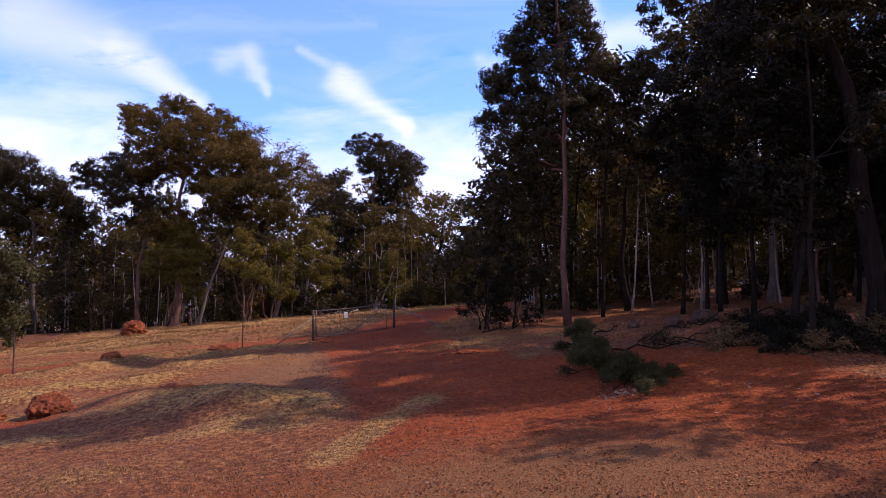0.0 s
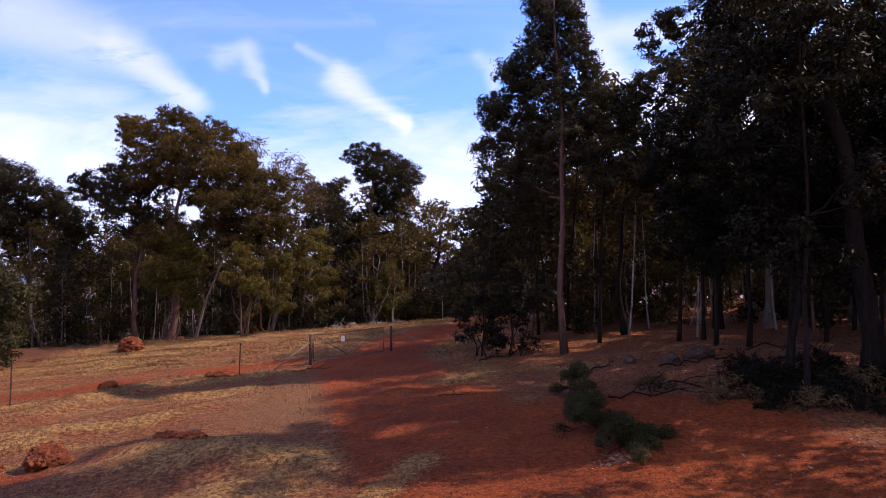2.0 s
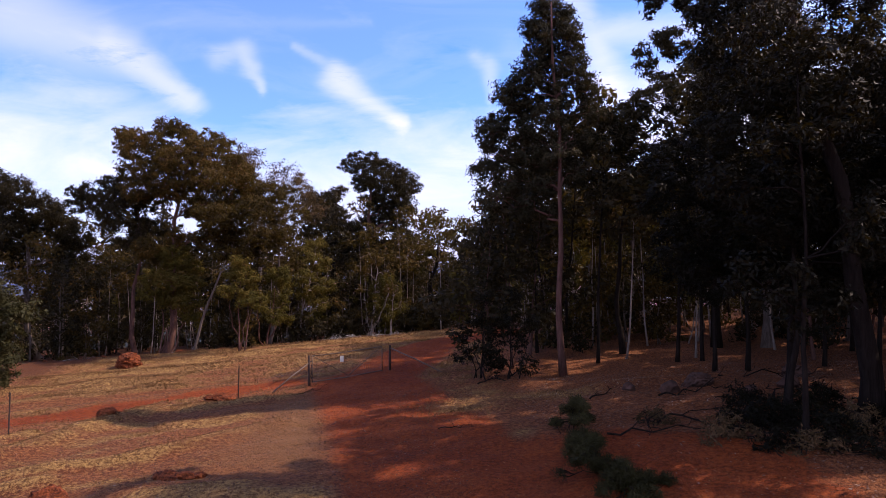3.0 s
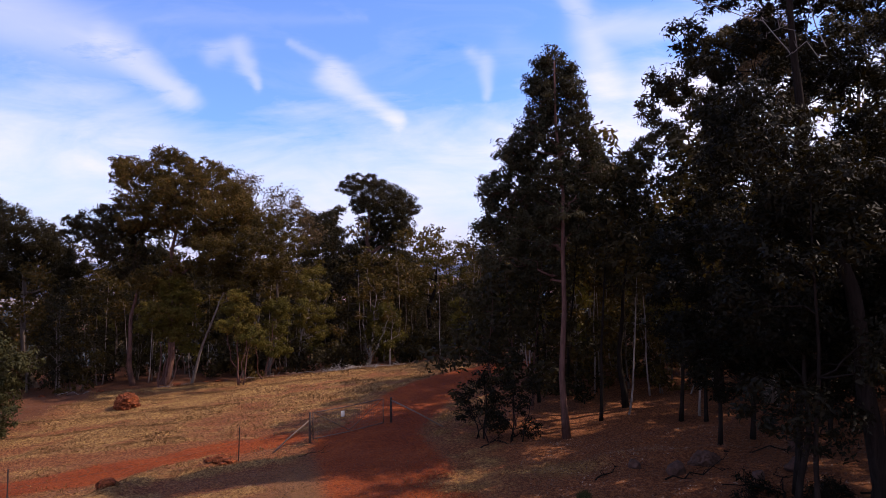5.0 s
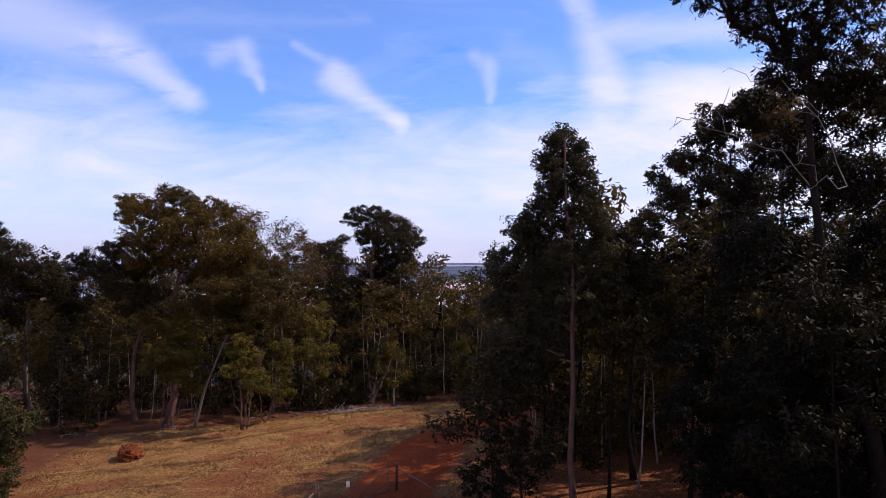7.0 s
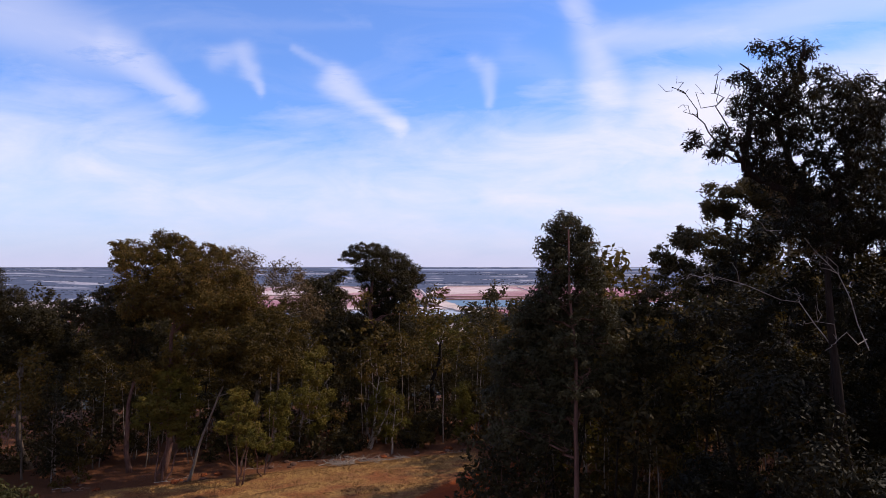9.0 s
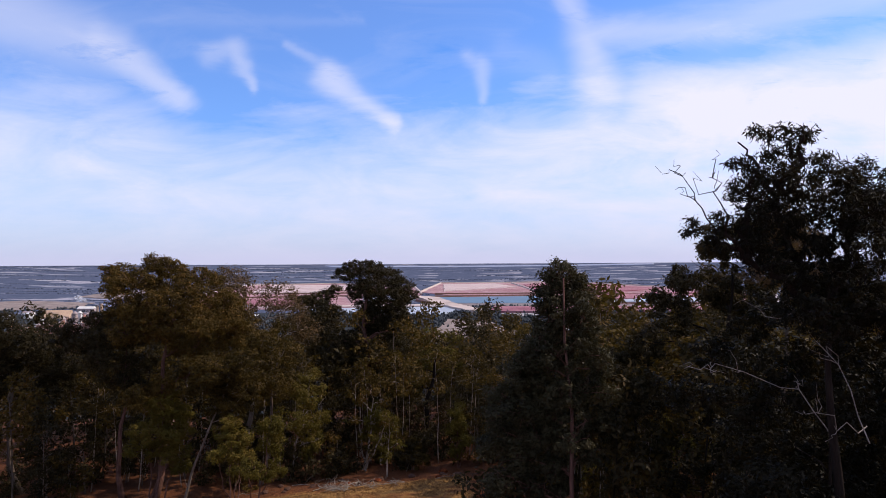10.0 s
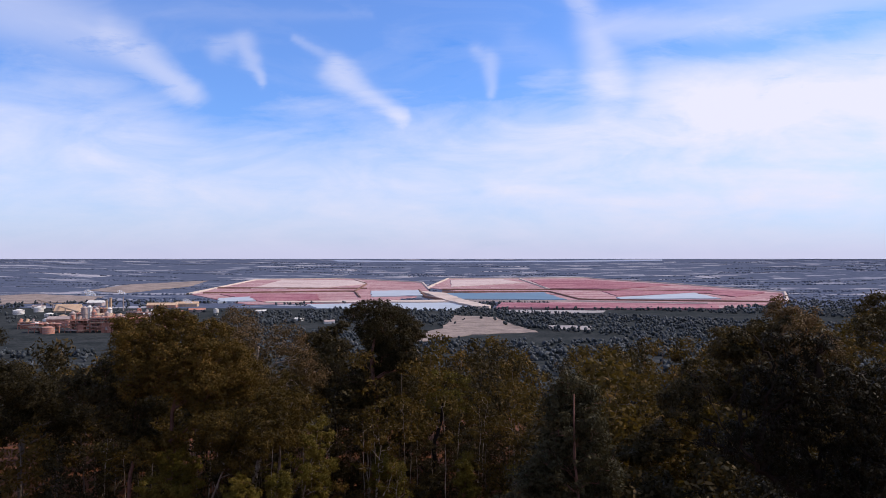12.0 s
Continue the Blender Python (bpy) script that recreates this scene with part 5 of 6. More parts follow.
for h in (0.25, 0.75):
    sh = Shape()
    for p, q in zip(line[:-1], line[1:]):
        a, b = upright(*p) + (0, 0, h), upright(*q) + (0, 0, h)
        k = np.linspace(0, 1, 9)[:, None]
        path = a + (b - a) * k
        path[:, 2] -= 0.10 * np.sin(k[:, 0] * math.pi)
        sh.tube(path, 0.0035, 4)
    tagged(sh.out("fence_wire", M_STEEL), "slack thin fence wire between rusty pickets", "fence wire")
for x, y, z0, w_ in [(-9.2, 58.2, 0.25, 0.16)]:
    sh = Shape().box((-w_, -0.05, -0.1), (w_, 0.05, 0.5), 0.2, 0.96)
    sh.box((-w_ * 0.7, -0.06, 0.5), (w_ * 0.7, 0.06, 0.54), 0.2)
    ob = sh.out("marker_block", M_STONE)
    ob.location = (x, y, gz(x, y))
    tagged(ob, "small grey marker block standing by the tree line", "marker")

# ---- ground cover ----
def scatter_grass():
    r = np.random.default_rng(5)
    n = 300000
    y = 6 + 50 * r.random(n) ** 2.0
    x = -28 + 40 * r.random(n)
    keep = np.abs(x / y) < 0.95
    x, y = x[keep], y[keep]
    patch = np.sin(0.8 * x + 1.7 * np.sin(0.5 * y)) * np.sin(1.1 * y + 0.6 * x) + 0.4 * np.sin(3.1 * x - 2.3 * y)
    dens = in_clearing(x, y) * (1 - red_cover(x, y)) * np.where(x < 2.2, 1, 0.25) * (0.15 + 0.85 * straw_field(x, y))
    dens = np.maximum(dens, 0.7 * np.exp(-((x - 3.4) / 2.2) ** 2 - ((y - 22.8) / 1.0) ** 2))
    dens = dens * (1 - 0.7 * np.exp(-((x + 4.4 - 0.08 * (22 - y)) / 2.4) ** 2 - ((y - 21.5) / 6.0) ** 4))
    stripe = to_segment(x, y, (-1.7, 9.4), (-0.45, 12.8))
    dens = np.maximum(dens, 0.8 * np.exp(-(stripe / 0.35) ** 2))
    dens = np.maximum(dens, 0.8 * np.exp(-((x - 0.6) / 1.5) ** 2 - ((y - 22.5) / 1.8) ** 2))
    keep = r.random(len(x)) < dens
    x, y, patch = x[keep], y[keep], patch[keep]
    blades = 3
    x, y, patch = [np.repeat(a, blades) for a in (x, y, patch)]
    m = len(x)
    x, y = x + r.normal(size=m) * 0.035, y + r.normal(size=m) * 0.035
    far = np.clip(y / 25, 0.6, 1.25)
    h = (0.035 + 0.07 * r.random(m) ** 2) * (1 + 0.5 * np.clip(patch, -0.5, 1)) * far
    w = 0.008 * far * (1 + r.random(m))
    ang = r.random(m) * 6.283
    lean = r.normal(size=(m, 2)) * 0.55 * h[:, None]
    p = np.stack([x, y, ground_z(x, y) - 0.01], -1)
    s = np.stack([np.cos(ang) * w, np.sin(ang) * w, np.zeros(m)], -1)
    tip = p + np.stack([lean[:, 0], lean[:, 1], h], -1)
    v = np.stack([p - s, p + s, tip], 1).reshape(-1, 3)
    tagged(mesh_ob("dry_grass", v, [np.arange(3 * m).reshape(-1, 3)], M_STRAW), "short dry straw-coloured grass on red soil", "grass", kind="stuff")


def scatter_flat(name, n, mat, label, region, size, seed, category, solid=False):
    """Loose bits on the ground: leaves (flat) or gravel (little stones)."""
    r = np.random.default_rng(seed)
    x, y = region(r, n)
    n = len(x)
    z = ground_z(x, y)
    p = np.stack([x, y, z + 0.006], -1)
    sz = size * (0.5 + r.random(n) ** 2 * 1.3)
    ang = r.random(n) * 6.283
    a = np.stack([np.cos(ang), np.sin(ang), r.normal(size=n) * 0.35], -1) * sz[:, None]
    b = np.stack([-np.sin(ang), np.cos(ang), r.normal(size=n) * 0.35], -1) * sz[:, None] * (0.8 if solid else 0.4)
    if solid:
        up = np.stack([np.zeros(n), np.zeros(n), sz * 0.7], -1)
        v = np.stack([p - a, p - b, p + a, p + b, p + up], 1).reshape(-1, 3)
        i = np.arange(n)[:, None] * 5
        tris = np.concatenate([i + (0, 1, 4), i + (1, 2, 4), i + (2, 3, 4), i + (3, 0, 4)])
        ob = mesh_ob(name, v, [tris], mat)
    else:
        v = np.stack([p - a, p - b, p + a, p + b], 1).reshape(-1, 3)
        v[:, 2] += 0.01
        ob = mesh_ob(name, v, [np.arange(4 * n).reshape(-1, 4)], mat)
    return tagged(ob, label, category, kind="stuff")


def near_red(r, n):
    y = 6 + 22 * r.random(n) ** 2.2
    x = (r.random(n) * 2 - 1) * y * 0.8
    k = r.random(n) < red_cover(x, y)
    return x[k], y[k]


def wood_floor(r, n):
    x, y = 2.5 + 13 * r.random(n), 10 + 17 * r.random(n)
    k = (red_cover(x, y) < 0.5) | (r.random(n) < 0.1)
    return x[k], y[k]


def grassy(r, n):
    y = 6.5 + 20 * r.random(n) ** 1.4
    x = 0.5 - 14 * r.random(n)
    return x, y


scatter_grass()
scatter_flat("gravel", 70000, M_PEBBLE, "loose red-brown laterite gravel", near_red, 0.0135, 1, "gravel", True)
scatter_flat("gravel", 9000, M_STONE, "dark brown laterite pebbles in thin dry grass", grassy, 0.015, 6, "gravel", True)
scatter_flat("leaf_litter", 15000, M_LITTER, "fallen brown and bleached leaves under the trees", wood_floor, 0.03, 2, "leaf litter")
scatter_flat("leaf_litter", 9000, M_LITTER, "scattered bleached leaves in dry grass", grassy, 0.02, 3, "leaf litter")
pale = scatter_flat("pale_bark_scraps", 220, M_LITTER, "whitish scraps of bark beside the green shrub",
                    lambda r, n: (2.95 + r.normal(size=n) * 0.17, 11.75 + r.normal(size=n) * 0.14), 0.03, 4, "bark scraps")

# ---- the plain below ----


def mud(name, colour, pale):
    """Drying mud: long uneven bands of red and paler crust."""
    def build(n, co):
        band = n.noise(n.mapping(co, (0.22, 2.6, 1)), 0.02, 5.0, 0.65, 0.6)
        spot = n.noise(n.mapping(co, (0.5, 2.0, 1), (0, 0, 0.25)), 0.05, 5.0, 0.75, 0.8)
        f = n.math("ADD", n.math("MULTIPLY", band, 0.62), n.math("MULTIPLY", spot, 0.38))
        return n.ramp(f, [(0.36, tuple(c * 0.62 for c in colour)), (0.47, colour), (0.56, pale), (0.60, colour), (0.68, tuple(c * 0.75 for c in colour))]), None
    return material(name, build, 0.95, 0.1)


M_MUD = mud("red_mud", (0.265, 0.125, 0.14), (0.43, 0.31, 0.315))
M_MUD_DARK = mud("dark_red_mud", (0.23, 0.082, 0.112), (0.37, 0.20, 0.215))
M_PALE = mud("pale_dried_mud", (0.41, 0.31, 0.30), (0.54, 0.45, 0.44))
M_BANK = plain("sandy_embankment", (0.46, 0.37, 0.33), 0.9, 0.2, 0.02)
M_PADDOCK = plain("straw_paddock", (0.23, 0.18, 0.16), 1.0, 0.4, 0.03)
M_PADDOCK_GREY = plain("grey_straw_paddock", (0.28, 0.255, 0.26), 1.0, 0.15, 0.01)
M_WATER = plain("shallow_pond_water", (0.10, 0.17, 0.24), 0.6, 0.10, 0.01)
M_WATER_PALE = plain("milky_pond_water", (0.33, 0.37, 0.43), 0.7, 0.10, 0.01)
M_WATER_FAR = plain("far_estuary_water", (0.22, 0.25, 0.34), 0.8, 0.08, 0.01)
PATCHES = []


def slab(name, corners, lift, mat, label, category, kind=""):
    """A flat-topped body of ground that follows the plain, with sloping sides."""
    bm = bmesh.new()
    c = np.array(corners, float)
    dense = np.concatenate([p + (q - p) * np.linspace(0, 1, 7)[:-1, None] for p, q in zip(c, np.roll(c, -1, 0))])
    wobble = np.sin(np.arange(len(dense)) * 2.3) * 4
    dense = dense + np.stack([wobble, wobble[::-1]], -1)
    top = [bm.verts.new((x, y, gz(x, y) + lift)) for x, y in dense]
    mid = c.mean(0)
    low = [bm.verts.new((*(mid + (p - mid) * 1.02), gz(*p) - 12)) for p in dense]
    bm.faces.new(top)
    for i in range(len(top)):
        j = (i + 1) % len(top)
        bm.faces.new((top[i], low[i], low[j], top[j]))
    bmesh.ops.triangulate(bm, faces=bm.faces[:])
    bmesh.ops.recalc_face_normals(bm, faces=bm.faces[:])
    me = bpy.data.meshes.new(name)
    bm.to_mesh(me)
    bm.free()
    me.materials.append(mat)
    PATCHES.append(c)
    return tagged(new(name, me), label, category, kind=kind)


slab("residue_area", [(-890, 2400), (-890, 3250), (-490, 3370), (-90, 3080), (-50, 2650), (-90, 2340), (-230, 2100), (-590, 2050)], 2.5, M_MUD,
     "wide drying bed of red mud with banks", "mud bed")
slab("residue_area", [(-50, 2770), (30, 3380), (710, 3380), (1010, 2920), (1220, 2430), (1040, 2060), (770, 1900), (360, 1980), (320, 2150)], 2.5, M_MUD,
     "wide red mud bed beside a blue pond", "mud bed")
slab("mud_bed", [(-760, 3220), (-390, 3240), (-330, 2970), (-500, 2700), (-750, 2680)], 5.5, M_PALE, "pale pink dried mud bed", "mud bed")
slab("mud_bed", [(40, 3250), (290, 3290), (370, 3040), (40, 2800)], 5.5, M_PALE, "pale pink dried mud bed", "mud bed")
slab("mud_bed", [(420, 3200), (700, 3200), (960, 2850), (700, 2650), (420, 2700)], 5.5, M_MUD_DARK, "dark red mud bed", "mud bed")
slab("mud_bed", [(600, 2550), (1000, 2600), (1150, 2420), (980, 2250), (940, 2420), (600, 2330)], 5.5, M_MUD_DARK, "dark red mud bed", "mud bed")
slab("mud_bed", [(-780, 2380), (-450, 2420), (-400, 2200), (-560, 2120)], 5.5, M_MUD_DARK, "dark red mud bed", "mud bed")
slab("mud_bed", [(180, 2070), (810, 2010), (760, 1850), (150, 1880)], 5.5, M_MUD_DARK, "raspberry-red mud bed below the pond bank", "mud bed")
slab("pond", [(-270, 2560), (-90, 2600), (-70, 2370), (-240, 2320)], 6, M_WATER_PALE, "milky pond between red mud banks", "pond")
slab("pond", [(10, 2460), (370, 2480), (400, 2190), (30, 2220)], 6, M_WATER, "long blue pond between red banks", "pond")
slab("pond", [(580, 2260), (900, 2420), (900, 2190), (580, 2200)], 6.5, M_WATER_PALE, "shallow whitish pond on red mud", "pond")
slab("pond", [(-410, 2050), (30, 2150), (80, 1940), (20, 1830), (-350, 1900)], 2.0, M_WATER_PALE, "pale blue holding pond below a white bank", "pond")
slab("pond", [(-730, 2210), (-650, 2280), (-590, 2140), (-690, 2100)], 6.5, M_WATER_PALE, "small milky pond on red mud", "pond")
slab("embankment", [(-80, 2540), (10, 2460), (80, 2140), (140, 1910), (90, 1900), (10, 2170)], 7.5, M_BANK, "sandy embankment with haul roads", "embankment")
slab("embankment", [(-560, 2140), (10, 2200), (30, 2120), (-540, 2080)], 5, M_BANK, "whitish embankment along the pond", "embankment")
slab("paddock", [(30, 1690), (130, 1640), (150, 1480), (190, 1330), (60, 1290), (-40, 1180), (-75, 1240), (0, 1400)], 0.8, M_PADDOCK, "bare tan paddock among trees", "paddock", "structure")
slab("paddock", [(180, 1860), (440, 1830), (420, 1770), (290, 1740), (170, 1780)], 0.8, M_PADDOCK_GREY, "pale grey-straw paddock", "paddock", "structure")
slab("paddock", [(215, 1460), (330, 1440), (300, 1370), (220, 1390)], 0.8, M_PADDOCK_GREY, "pale grey-straw paddock", "paddock", "structure")
slab("paddock", [(-1490, 2280), (-1420, 2360), (-1140, 2280), (-1100, 2110), (-1300, 2000)], 2, M_PADDOCK, "wide straw paddock beyond the works", "paddock", "structure")
slab("paddock", [(-1330, 2550), (-1330, 2880), (-1100, 3180), (-1050, 2810), (-1150, 2440)], 2, M_PADDOCK, "wide straw paddock beyond the works", "paddock", "structure")
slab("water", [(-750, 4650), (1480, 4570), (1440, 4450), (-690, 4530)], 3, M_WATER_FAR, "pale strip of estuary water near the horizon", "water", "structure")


def bank(pts, wide, high, mat=M_BANK):
    """A haul-road bank along a line on the plain."""
    sh = Shape()
    path = np.array(pts, float)
    k = np.linspace(0, len(path) - 1, 6 * len(path))
    xy = np.stack([np.interp(k, range(len(path)), path[:, a]) for a in (0, 1)], -1)
    d = np.gradient(xy, axis=0)
    side = np.stack([-d[:, 1], d[:, 0]], -1)
    side /= np.linalg.norm(side, axis=1)[:, None]
    z = ground_z(xy[:, 0], xy[:, 1]) + 4.5
    v, n = [], len(xy)
    for off, h in ((-1, -4), (-0.45, high), (0.45, high), (1, -4)):
        v.append(np.column_stack([xy + side * off * wide, z + h]))
    v = np.concatenate(v)
    q = [(a * n + i, a * n + i + 1, (a + 1) * n + i + 1, (a + 1) * n + i) for a in range(3) for i in range(n - 1)]
    sh.add(v, q)
    return tagged(sh.out("bank", mat), "raised earth bank with a track between mud beds", "bank", "banks of the mud beds")


M_BANK_DARK = plain("dark_bank", (0.17, 0.09, 0.07), 0.9, 0.3, 0.02)
for pts, w, h, m in [([(-900, 2400), (-890, 3250), (-490, 3380), (-90, 3090), (-50, 2650)], 7, 2.5, M_BANK), ([(-890, 2690), (-300, 2700)], 6, 3, M_BANK_DARK),
                     ([(-860, 2440), (-330, 2560), (-280, 2300)], 6, 3, M_BANK_DARK), ([(-60, 2760), (30, 3390), (710, 3390), (1010, 2930), (1230, 2430), (1050, 2060)], 7, 2.5, M_BANK),
                     ([(0, 2520), (400, 2540), (450, 2200), (1000, 2080)], 6, 3, M_BANK_DARK), ([(30, 2170), (420, 2140), (800, 2040)], 6, 3, M_BANK),
                     ([(0, 2650), (420, 2640), (1000, 2500)], 6, 3, M_BANK_DARK), ([(380, 3330), (420, 2640)], 6, 3, M_BANK), ([(-330, 2560), (-330, 2980), (-420, 3240)], 6, 3, M_BANK_DARK),
                     ([(-90, 2620), (-60, 2340), (40, 2130)], 6, 3, M_BANK_DARK)]:
    bank(pts, w, h, m)


def inside(x, y, poly):
    hit = np.zeros(len(x), bool)
    for (ax, ay), (bx, by) in zip(poly, np.roll(poly, -1, 0)):
        cross = ((ay > y) != (by > y)) & (x < (bx - ax) * (y - ay) / (by - ay + 1e-9) + ax)
        hit ^= cross
    return hit


# both carry the bluish haze of distance in their leaf colours
M_FAR = leaf_material("haze_tinted_bush", (0.018, 0.024, 0.028), (0.050, 0.058, 0.066), (0.085, 0.088, 0.095), 0.0)
M_FAR_HAZE = leaf_material("haze_tinted_belt_bush", (0.042, 0.054, 0.088), (0.075, 0.090, 0.135), (0.10, 0.115, 0.16), 0.0)


def far_woods(n, y0, y1, size, seed, label, strips, clear=False):
    r = np.random.default_rng(seed)
    y = y0 + (y1 - y0) * r.random(n)
    x = (r.random(n) * 2 - 1) * y * 0.74
    keep = np.ones(n, bool)
    for c in PATCHES:
        keep &= ~(inside(x, y, c) & ((y > 1900) | (r.random(n) > 0.10)))
    keep &= ~((x > -1200) & (x < -520) & (y > 1330) & (y < 2030) & (r.random(n) < 0.85))
    s = np.sin(0.006 * x + 2 * np.sin(0.004 * y)) + np.sin(0.013 * y + 0.003 * x)
    keep &= s > strips
    x, y = x[keep], y[keep]
    if clear:
        keep = ~((x > -1050) & (x < -500) & (y < 1400))
        x, y = x[keep], y[keep]
    bm = bmesh.new()
    bmesh.ops.create_icosphere(bm, subdivisions=1, radius=1.0)
    unit = np.array([v.co[:] for v in bm.verts])
    face = np.array([[v.index for v in f.verts] for f in bm.faces])
    bm.free()
    up = np.tile([0.0, 0.5, 1.1], len(x)) * size
    x, y = np.repeat(x, 3) + r.normal(size=3 * len(x)) * size * 0.7, np.repeat(y, 3) + r.normal(size=3 * len(y)) * size * 0.7
    m = len(x)
    sz = size * r.uniform(0.55, 1.2, m)
    v = unit[None] * sz[:, None, None] * r.uniform(0.4, 1.5, (m, len(unit), 1)) * (1, 1, 1.1)
    v = v + np.stack([x, y, ground_z(x, y) + sz * 0.95 + up], -1)[:, None]
    f = face[None] + (np.arange(m) * len(unit))[:, None, None]
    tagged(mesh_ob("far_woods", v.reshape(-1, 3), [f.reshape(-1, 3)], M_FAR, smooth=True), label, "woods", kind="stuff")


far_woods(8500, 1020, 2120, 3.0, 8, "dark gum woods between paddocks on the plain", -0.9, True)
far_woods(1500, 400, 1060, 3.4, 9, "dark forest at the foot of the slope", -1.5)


def tree_lines(count, y0, y1, seed, label):
    """Shelter belts between far paddocks: long uneven rows of low crowns."""
    r = np.random.default_rng(seed)
    xs, ys, ss = [], [], []
    for _ in range(count):
        y, long = r.uniform(y0, y1), r.uniform(150, 700)
        n = int(long / 9)
        t = np.sort(r.random(n)) - 0.5
        xs.append(r.uniform(-0.72, 0.72) * y + t * long), ys.append(y + t * long * r.normal() * 0.08 + r.normal(size=n) * 7)
        ss.append(np.full(n, r.uniform(3.0, 5.0)) * r.uniform(0.6, 1.2, n))
    x, y, sz = np.concatenate(xs), np.concatenate(ys), np.concatenate(ss)
    keep = np.ones(len(x), bool)
    for c in PATCHES:
        keep &= ~inside(x, y, c)
    keep &= ~((x > -1200) & (x < -520) & (y < 2050))
    x, y, sz = x[keep], y[keep], sz[keep]
    ang = np.arange(6) * math.pi / 3
    ring = np.stack([np.cos(ang) * 1.3, np.sin(ang), np.full(6, 0.55)], -1)
    unit = np.concatenate([ring * (1, 1, 0.0) - (0, 0, 0.3), ring, [(0, 0, 1.15)]])
    quads = np.array([(i, (i + 1) % 6, 6 + (i + 1) % 6, 6 + i) for i in range(6)])
    tris = np.array([(6 + i, 6 + (i + 1) % 6, 12) for i in range(6)])
    v = unit[None] * sz[:, None, None] * r.uniform(0.7, 1.3, (len(x), 13, 1)) + np.stack([x, y, ground_z(x, y)], -1)[:, None]
    off = (np.arange(len(x)) * 13)[:, None, None]
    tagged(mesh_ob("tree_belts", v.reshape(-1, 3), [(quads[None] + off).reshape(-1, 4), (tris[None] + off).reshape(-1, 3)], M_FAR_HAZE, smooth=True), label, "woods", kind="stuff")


tree_lines(150, 2100, 4400, 10, "rows of distant bush between the paddocks of the plain")

# ---- the refinery ----
M_RED_STEEL = plain("red_dusted_steel", (0.40, 0.185, 0.14), 0.8, 0.35, 0.08)
M_TAN = plain("tan_cladding", (0.48, 0.33, 0.23), 0.8, 0.2, 0.05)
M_TANK = plain("white_tank_paint", (0.62, 0.60, 0.58), 0.6, 0.15, 0.08)
M_GREY = plain("grey_steelwork", (0.34, 0.27, 0.26), 0.7, 0.3, 0.08)


def place(root, x, y):
    root.location = (x, y, gz(x, y))
    return root


def tank(x, y, r, h, mat, label):
    root = place(new("storage_tank"), x, y)
    tagged(root, label, "tank")
    shell = Shape().tube([(0, 0, -1), (0, 0, h)], r, 20).out("shell", mat, root)
    Shape().tube([(0, 0, h), (0, 0, h + r * 0.22), (0, 0, h + r * 0.26)], [r * 1.01, r * 0.25, 0.3], 20).out("roof", mat, root)
    for z in (h * 0.33, h * 0.66, h):
        Shape().tube([(0, 0, z - 0.3), (0, 0, z + 0.3)], r * 1.03, 20).out("ring", M_GREY, shell)


def silo(x, y, r, h, mat, label, legs=True):
    root = place(new("process_tower"), x, y)
    tagged(root, label, "tower")
    Shape().tube([(0, 0, h * 0.25), (0, 0, h * 0.9), (0, 0, h * 0.97), (0, 0, h)], [r, r, r * 0.5, r * 0.4], 14).out("vessel", mat, root)
    Shape().tube([(0, 0, h * 0.08), (0, 0, h * 0.25)], [r * 0.35, r], 14).out("cone", mat, root)
    for i in range(4):
        a = i * math.pi / 2 + 0.6
        Shape().tube([(r * math.cos(a), r * math.sin(a), -1), (r * math.cos(a), r * math.sin(a), h * 0.9)], 0.6, 5).out("leg", M_GREY, root)
    for z in (0.3, 0.6, 0.88):
        Shape().tube([(0, 0, h * z - 0.4), (0, 0, h * z + 0.4)], r * 1.25, 10).out("platform", M_GREY, root)


def stack(x, y, r, h, mat, label):
    root = place(new("chimney_stack"), x, y)
    tagged(root, label, "chimney")
    Shape().tube([(0, 0, -1), (0, 0, h * 0.5), (0, 0, h)], [r, r * 0.85, r * 0.75], 14).out("shaft", mat, root)
    Shape().tube([(0, 0, h - 1.5), (0, 0, h + 0.4)], r * 0.9, 14).out("rim", M_GREY, root)


def shed(x, y, w, d, h, mat, roof, label, turn=0.0, rise=0.25):
    root = place(new("works_building"), x, y)
    root.rotation_euler[2] = turn
    tagged(root, label, "building")
    wall = Shape().box((-w / 2, -d / 2, -1), (w / 2, d / 2, h)).out("wall", mat, root)
    e = d / 2 + 1.0
    u = w / 2 + 1.0
    v = [(-u, -e, h), (u, -e, h), (u, e, h), (-u, e, h), (-u, 0, h + rise * d), (u, 0, h + rise * d)]
    Shape().add(v, [(0, 1, 5, 4), (2, 3, 4, 5), (3, 2, 1, 0)], [(0, 4, 3), (1, 2, 5)]).out("roof", roof, root)
    for i in range(max(2, int(w / 10))):
        cx = -w / 2 + (i + 0.5) * w / max(2, int(w / 10))
        Shape().box((cx - 2, -d / 2 - 0.3, h * 0.25), (cx + 2, -d / 2 - 0.05, h * 0.6)).out("opening", M_GREY, wall)


